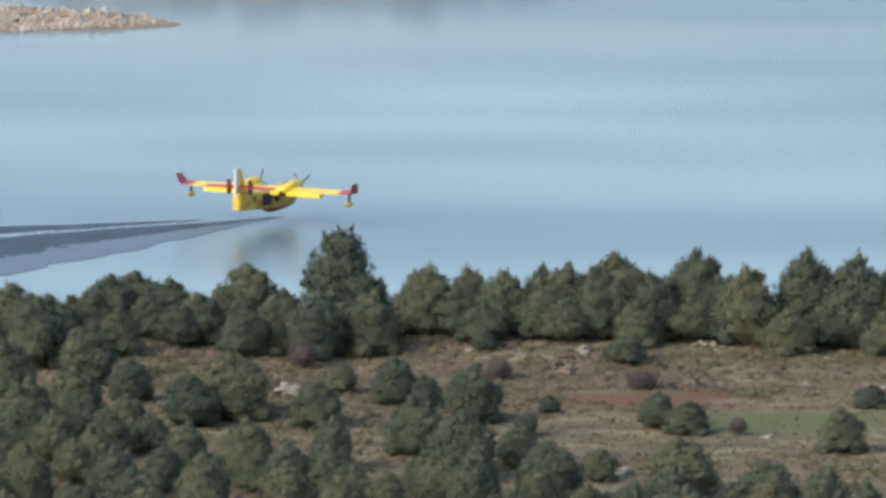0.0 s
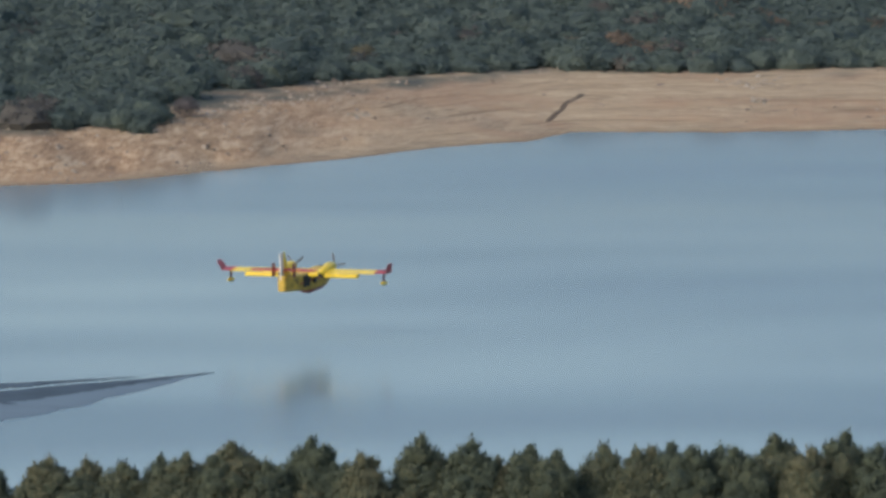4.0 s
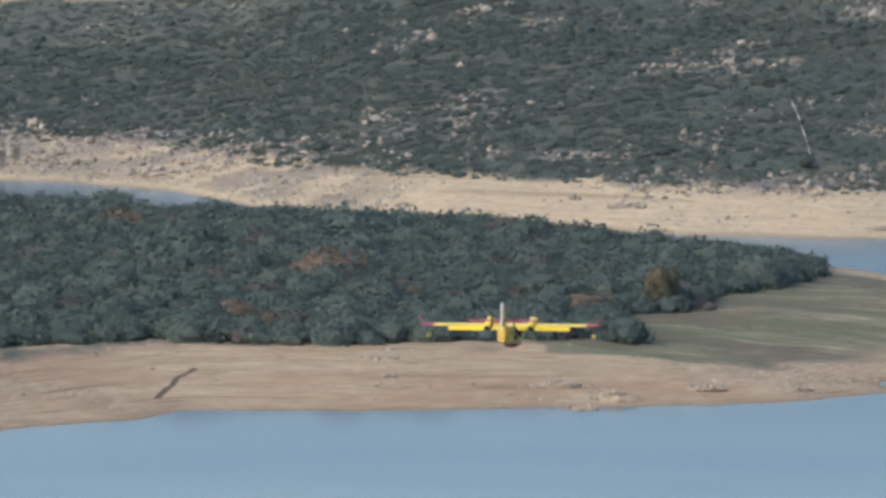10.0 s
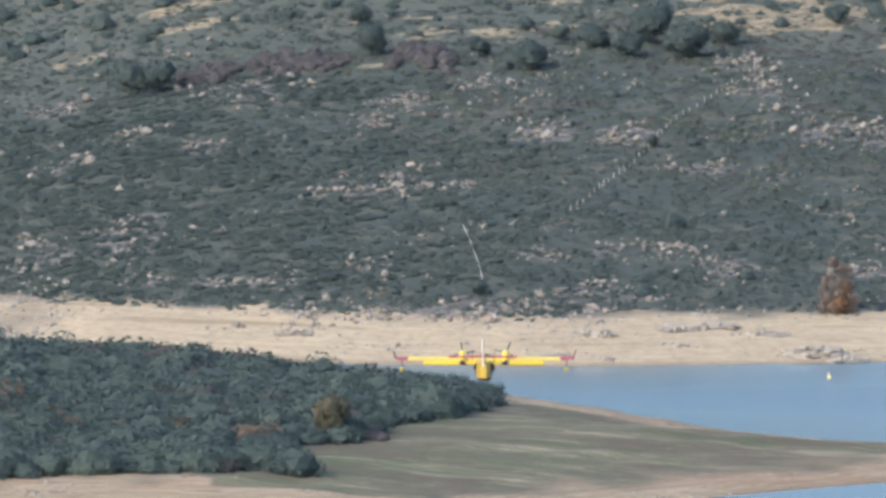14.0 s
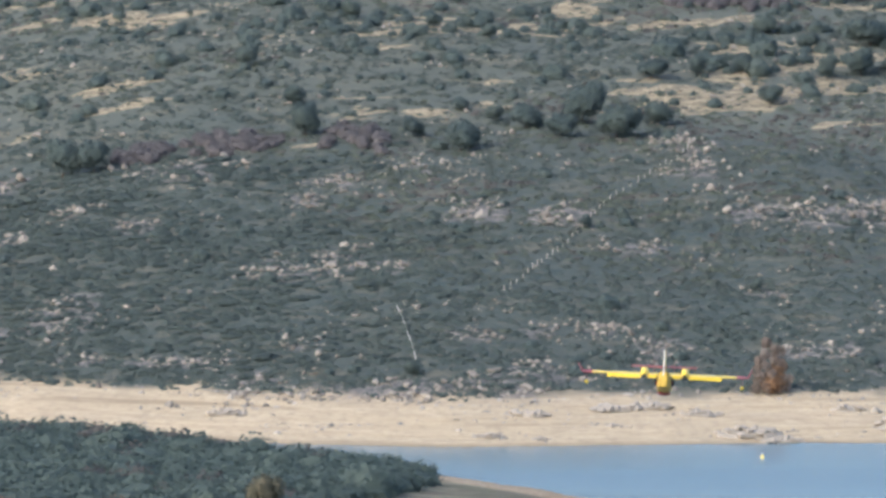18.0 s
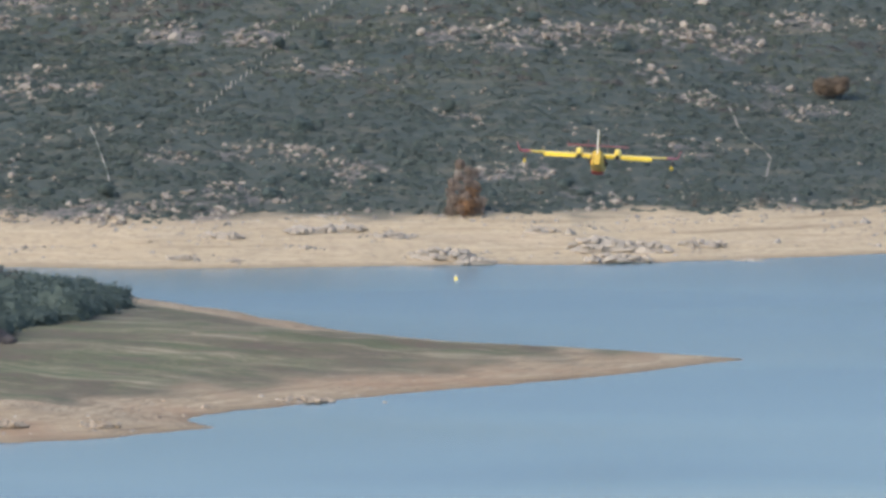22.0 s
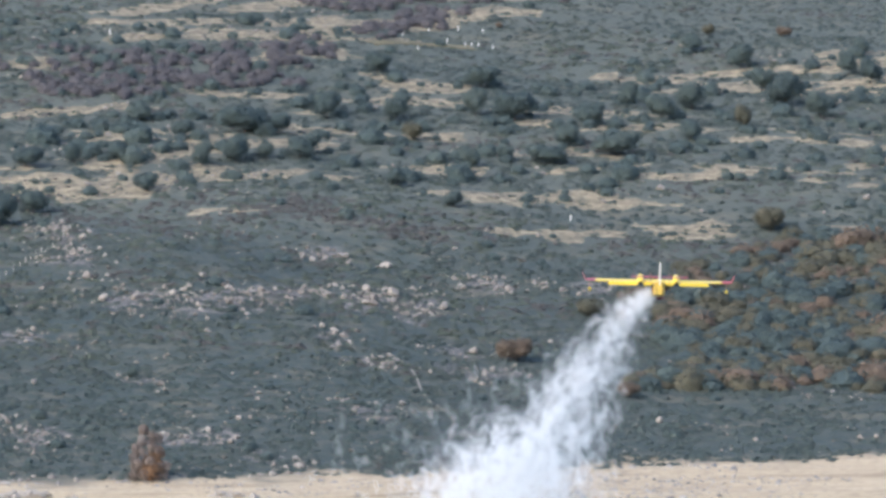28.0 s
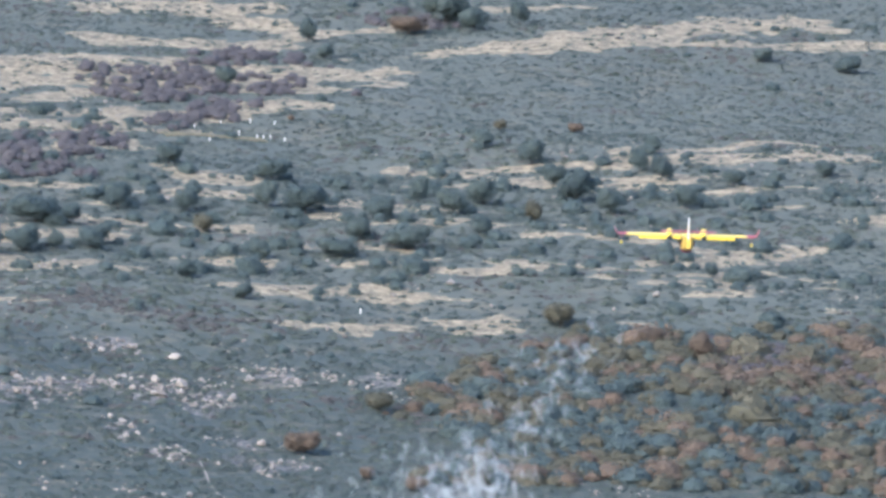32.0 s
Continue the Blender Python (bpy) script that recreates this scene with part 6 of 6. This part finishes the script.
# ---------------------------------------------------------------- movement
FLIGHT = [  # seconds, place, heading, pitch, bank
    (0, -169.51, 1170.35, 5.13, 21.0, 1.2, 0.0), (0.5, -163.22, 1183.43, 5.13, 20.6, 1.2, -0.1), (1, -156.84, 1197.03, 5.30, 20.2, 1.3, -0.2),
    (1.5, -150.42, 1211.55, 5.56, 19.8, 1.3, -0.4), (2, -143.71, 1226.45, 6.01, 19.4, 1.4, -0.5), (2.5, -136.92, 1241.15, 6.77, 19.0, 1.4, -0.6),
    (4.5, -107.97, 1292.89, 12.35, 18.2, 1.5, -0.6), (5, -100.23, 1308.38, 14.44, 18.0, 1.5, -0.6), (5.5, -93.45, 1324.48, 16.22, 17.5, 1.6, -0.8),
    (6, -86.63, 1340.83, 17.86, 17.0, 1.8, -0.9), (6.5, -79.30, 1357.08, 19.25, 16.5, 1.9, -1.0), (7, -71.94, 1373.24, 20.45, 16.0, 2.0, -1.2),
    (7.5, -64.72, 1389.26, 21.89, 14.5, 2.2, -1.0), (8, -57.59, 1404.82, 23.57, 13.0, 2.3, -0.8), (8.5, -50.62, 1419.68, 25.23, 11.5, 1.4, -0.5),
    (9, -43.87, 1434.05, 26.81, 10.0, 0.5, -0.3), (9.5, -37.31, 1448.39, 28.09, 8.5, -0.4, -0.2), (10, -30.86, 1462.66, 29.14, 7.0, -1.3, -0.1),
    (10.5, -24.39, 1476.63, 30.17, 5.5, -0.8, -0.1), (11, -18.04, 1490.27, 31.30, 4.0, -0.3, 0.0), (11.5, -11.92, 1503.55, 32.54, 3.5, 0.1, 0.0),
    (12, -5.91, 1516.39, 33.77, 3.0, 0.6, 0.0), (12.5, -0.10, 1528.69, 34.93, 2.5, 0.9, 0.0), (13, 5.41, 1540.51, 35.78, 2.0, 1.2, 0.0),
    (13.5, 10.93, 1551.97, 36.20, 1.9, 1.5, 0.0), (14, 16.55, 1563.28, 36.42, 1.7, 1.8, 0.0), (14.5, 22.12, 1574.58, 36.69, 1.6, 0.8, 0.0),
    (16.5, 44.72, 1620.18, 39.42, 1.0, -3.3, 0.0), (17, 49.74, 1631.45, 39.64, 2.0, -4.3, 0.8), (17.5, 54.56, 1642.71, 40.05, 3.0, -4.3, 1.5),
    (18, 59.54, 1653.97, 40.59, 3.3, -4.3, 2.4), (18.5, 64.80, 1665.20, 41.06, 3.7, -4.3, 3.3), (19, 70.30, 1676.39, 41.40, 4.0, -4.3, 4.2),
    (19.5, 75.97, 1687.56, 41.71, 4.2, -4.7, 3.9), (20, 81.73, 1698.71, 41.99, 4.5, -5.2, 3.6), (20.5, 87.63, 1709.82, 42.14, 4.8, -5.6, 3.3),
    (21, 93.73, 1720.90, 42.15, 5.0, -6.0, 3.0), (21.5, 99.84, 1731.96, 42.10, 5.0, -6.0, 3.0), (22, 105.81, 1743.00, 42.03, 5.0, -6.0, 3.0),
    (22.5, 111.86, 1754.03, 41.97, 5.0, -6.0, 3.0), (23, 118.25, 1765.01, 41.99, 5.0, -6.0, 3.0), (23.5, 124.97, 1775.97, 42.15, 5.0, -6.0, 3.0),
    (24, 131.93, 1786.90, 42.53, 5.0, -6.0, 3.0), (24.5, 139.02, 1797.82, 43.13, 4.8, -5.2, 2.9), (26.5, 165.91, 1841.70, 51.43, 4.0, -2.2, 2.4),
    (27, 172.76, 1852.64, 54.29, 4.0, -1.5, 2.2), (27.5, 179.71, 1863.55, 57.03, 4.0, -0.7, 2.0), (28, 186.76, 1874.41, 59.72, 4.0, 0.2, 1.7),
    (28.5, 193.78, 1885.25, 62.30, 4.0, 1.0, 1.5), (29, 200.86, 1896.08, 64.97, 4.0, 0.8, 1.3), (29.5, 207.98, 1906.88, 67.92, 4.2, 0.7, 1.1),
    (30, 215.10, 1917.66, 71.09, 4.5, 0.5, 0.9), (30.5, 222.30, 1928.65, 74.39, 4.8, 0.8, 0.8), (31, 229.51, 1939.84, 77.81, 5.0, 1.1, 0.6),
    (31.5, 236.65, 1950.56, 81.11, 5.0, 1.3, 0.9), (32, 243.88, 1960.55, 84.17, 5.0, 1.6, 1.2),
]


FT = [r[0] for r in FLIGHT]


def flight_at(t):
    """The plane's pose at any time."""
    x, y, z, head, pitch, bank = (float(np.interp(t, FT, [r[i] for r in FLIGHT])) for i in range(1, 7))
    return pose(x, y, z, pitch, bank, -head)


# ---------------------------------------------------------------- the dropped water
def build_drop():
    """Small clouds of droplets: in the hull's tank at first, then falling and spreading."""
    load = thing("water_load", flight_at(0), "white water load dropped in a spreading misty plume", "water drop")
    meshes = []
    for k in range(8):
        rng = np.random.RandomState(400 + k)
        count = FLECKS if k < 4 else (FLECKS * 3 // 5 if k < 6 else FLECKS * 2 // 5)
        n = rng.normal(0, 0.5, (count * 3, 3))
        c = n[np.linalg.norm(n, axis=1) < 1.0][:count] * np.array([0.95, 4.6 if k < 6 else 2.6, 0.95])
        s = rng.uniform(0.022, 0.058, (count, 1, 1)) * (1.0 if k < 6 else 0.7)
        v = (rng.normal(0, 1, (count, 3, 3)) * s + c[:, None, :]).reshape(-1, 3)
        meshes.append(mesh_np("spray", v, np.arange(count * 3).reshape(-1, 3), M_mist))
    rng = np.random.RandomState(44)
    out = []
    for i in range(DROPS):
        u = rng.uniform()
        if u < 0.64:
            tr = 23.85 + 1.3 * rng.uniform()
        elif u < 0.97:
            tr = 25.2 + 3.2 * rng.uniform() ** 1.15
        else:
            tr = 28.3 + 1.7 * rng.uniform()
        ob = mpart("spray", meshes[0], load)
        tank = Vector((rng.uniform(-0.1, 0.1), rng.uniform(-0.2, 1.2), -1.42 + rng.uniform(-0.1, 0.1)))
        q = (0, 0, 0)
        q2 = (rng.uniform(-80, 80), 0, rng.uniform(-80, 80))
        late = (tr - 23.9) / 7
        mist = rng.uniform() < 0.06 + 0.15 * late
        rows = [(0, pose(*tank, *q)), (tr, pose(*tank, *q))]
        v = (flight_at(tr + 0.2).translation - flight_at(tr - 0.2).translation) / 0.4
        tagged(ob, kind='stuff')
        side = Vector(rng.normal(0, 1, 3)).normalized() * rng.uniform() ** 0.6
        thin = max(side.length, 0.9 if mist or tr > 26.5 else 0, 0.7 if tr > 25.9 else 0)
        ob.data = meshes[6 + i % 2] if thin > 0.82 else (meshes[4 + i % 2] if thin > 0.62 else meshes[i % 4])
        spread_v = (12.5 if tr < 25.2 else max(6.0, 9.5 - 1.6 * (tr - 25.2))) * (1.35 if mist else 1.0)
        carry = 0.95 if tr < 25.6 else max(0.6, 0.95 - 0.25 * (tr - 25.6))
        hv, blow = Vector((v.x * carry, v.y * carry, 0)), Vector((side.x, side.y, side.z * 0.6)) * spread_v
        term = rng.uniform(4.0, 7.5) if mist else (rng.uniform(8.5, 13.0) if tr < 26 else rng.uniform(7.5, 11.0))
        vz, pos, t = v.z - 1.5, flight_at(tr) @ tank, tr
        step, left_drift = 0.1, Vector((-2.4, -1.0, 0))
        n = 0
        while t < 32.0:
            t += step
            n += 1
            age = t - tr
            grow = math.exp(-age / 2.2)
            pos = pos + (hv + blow * grow + left_drift * min(1, age / 2)) * step + Vector((0, 0, vz * step))
            hv *= math.exp(-step / (1.25 if not mist else 0.6))
            vz += (-9.8 - (9.8 / term) * vz * (1 if vz < 0 else 0)) * step
            floor = max(0.0, (pos.y - 2075) * 0.1) - 2.2
            done = pos.z < floor
            if n % 4 == 0 or done or n == 2:
                w = min(1.0, (t - tr) / 1.4)
                rows.append((t, flight_at(t).inverted() @ pose(pos.x, pos.y, pos.z, q2[0] * w, 0, q2[2] * w - 5)))
            if done:
                # sunk where it fell
                for tt in np.arange(t + 0.5, 32.01, 0.5):
                    rows.append((tt, flight_at(tt).inverted() @ pose(pos.x, pos.y, pos.z, q2[0], 0, q2[2] - 5)))
                break
        out.append((ob, rows))
    return load, out


DROPS, FLECKS = 3800, 760
LOAD, DROP_ROWS = build_drop()


# ---------------------------------------------------------------- the wake of the hull
WAKE_DIR = Vector((0.41, 0.912, 0))
WAKE_TIP = [(0, -168.3, 1178.6), (1, -154.4, 1193.9), (2, -146.6, 1205.4), (2.5, -142.2, 1213), (4.5, -121.0, 1241.0), (5, -116.7, 1254.1), (6, -112, 1264), (32, -112, 1264)]


def build_wake():
    """A widening strip of churned water that trails the hull while it skims."""
    w = thing("wake", pose(-168.3, 1178.6, 0, 0, 0, -math.degrees(math.atan2(WAKE_DIR.x, WAKE_DIR.y))), "dark churned wake trailing on the calm water", "wake")
    for name, x0, x1, lag, seed in (("near_trail", -0.22, 0.05, 0, 3), ("trail", -0.50, -0.14, 1, 5), ("side_trail", -0.86, -0.60, 10, 7)):
        n, k = 260, 9
        vs = []
        for i in range(n):
            d = lag + i * 0.9
            wide = min(d, 46.0) + max(0.0, d - 46.0) * 0.12 + 1.0
            taper = min(1.0, i / 18)
            for j in range(k):
                u = j / (k - 1)
                rag = 0.10 * noise.noise(Vector((d * 0.10, u, seed))) + 0.07 * noise.noise(Vector((d * 0.4, u * 2, seed + 4)))
                t = (x0 + x1) / 2 + (x1 - x0) * (u - 0.5) * taper + rag * 0.4 * taper
                edge = 1 if 0 < j < k - 1 else 0
                z = 0.012 + edge * (0.05 + 0.06 * noise.noise(Vector((d * 0.7, u * 5, seed + 9))))
                vs.append((wide * t, -d, max(z, 0.012) + 0.004 * seed))
        fs = [[i * k + j, i * k + j + 1, (i + 1) * k + j + 1, (i + 1) * k + j] for i in range(n - 1) for j in range(k - 1)]
        mpart(name, mesh_np(name, vs, fs, M_ripple if name == "near_trail" else M_wake, True), w)
    rng = np.random.RandomState(71)
    m = 900
    d = rng.uniform(8, 200, m)
    x = -(0.55 + rng.normal(0, 0.02, m)) * np.minimum(d, 46)
    pos = np.stack([x, -d, 0.1 + rng.uniform(0, 0.5, m) * rng.uniform(0, 1, m)], 1)
    foam = scatter_mesh("foam", PEBBLES, rng.randint(0, 5, m), pos, rng.uniform(0.03, 0.08, m), rng.uniform(0, 6, m), M_foam)
    mpart("foam", foam, w, None, "thin white spray along the wake")
    return w


WAKE = build_wake()


def motions():
    walk(PLANE, [(t, pose(x, y, z, pitch, bank, -head)) for t, x, y, z, head, pitch, bank in FLIGHT])
    for i, hub in enumerate(PROPS):
        x, y, z = hub.location
        walk(hub, [(k / 30, pose(x, y, z, 0, (k * 67 + 31 * i) % 360, 0)) for k in range(961)])
    walk(LOAD, [(t, pose(x, y, z, pitch, bank, -head)) for t, x, y, z, head, pitch, bank in FLIGHT])
    for ob, rows in DROP_ROWS:
        walk(ob, rows)
    turn = -math.degrees(math.atan2(WAKE_DIR.x, WAKE_DIR.y))
    walk(WAKE, [(t, pose(x, y, 0, 0, 0, turn)) for t, x, y in WAKE_TIP])


motions()
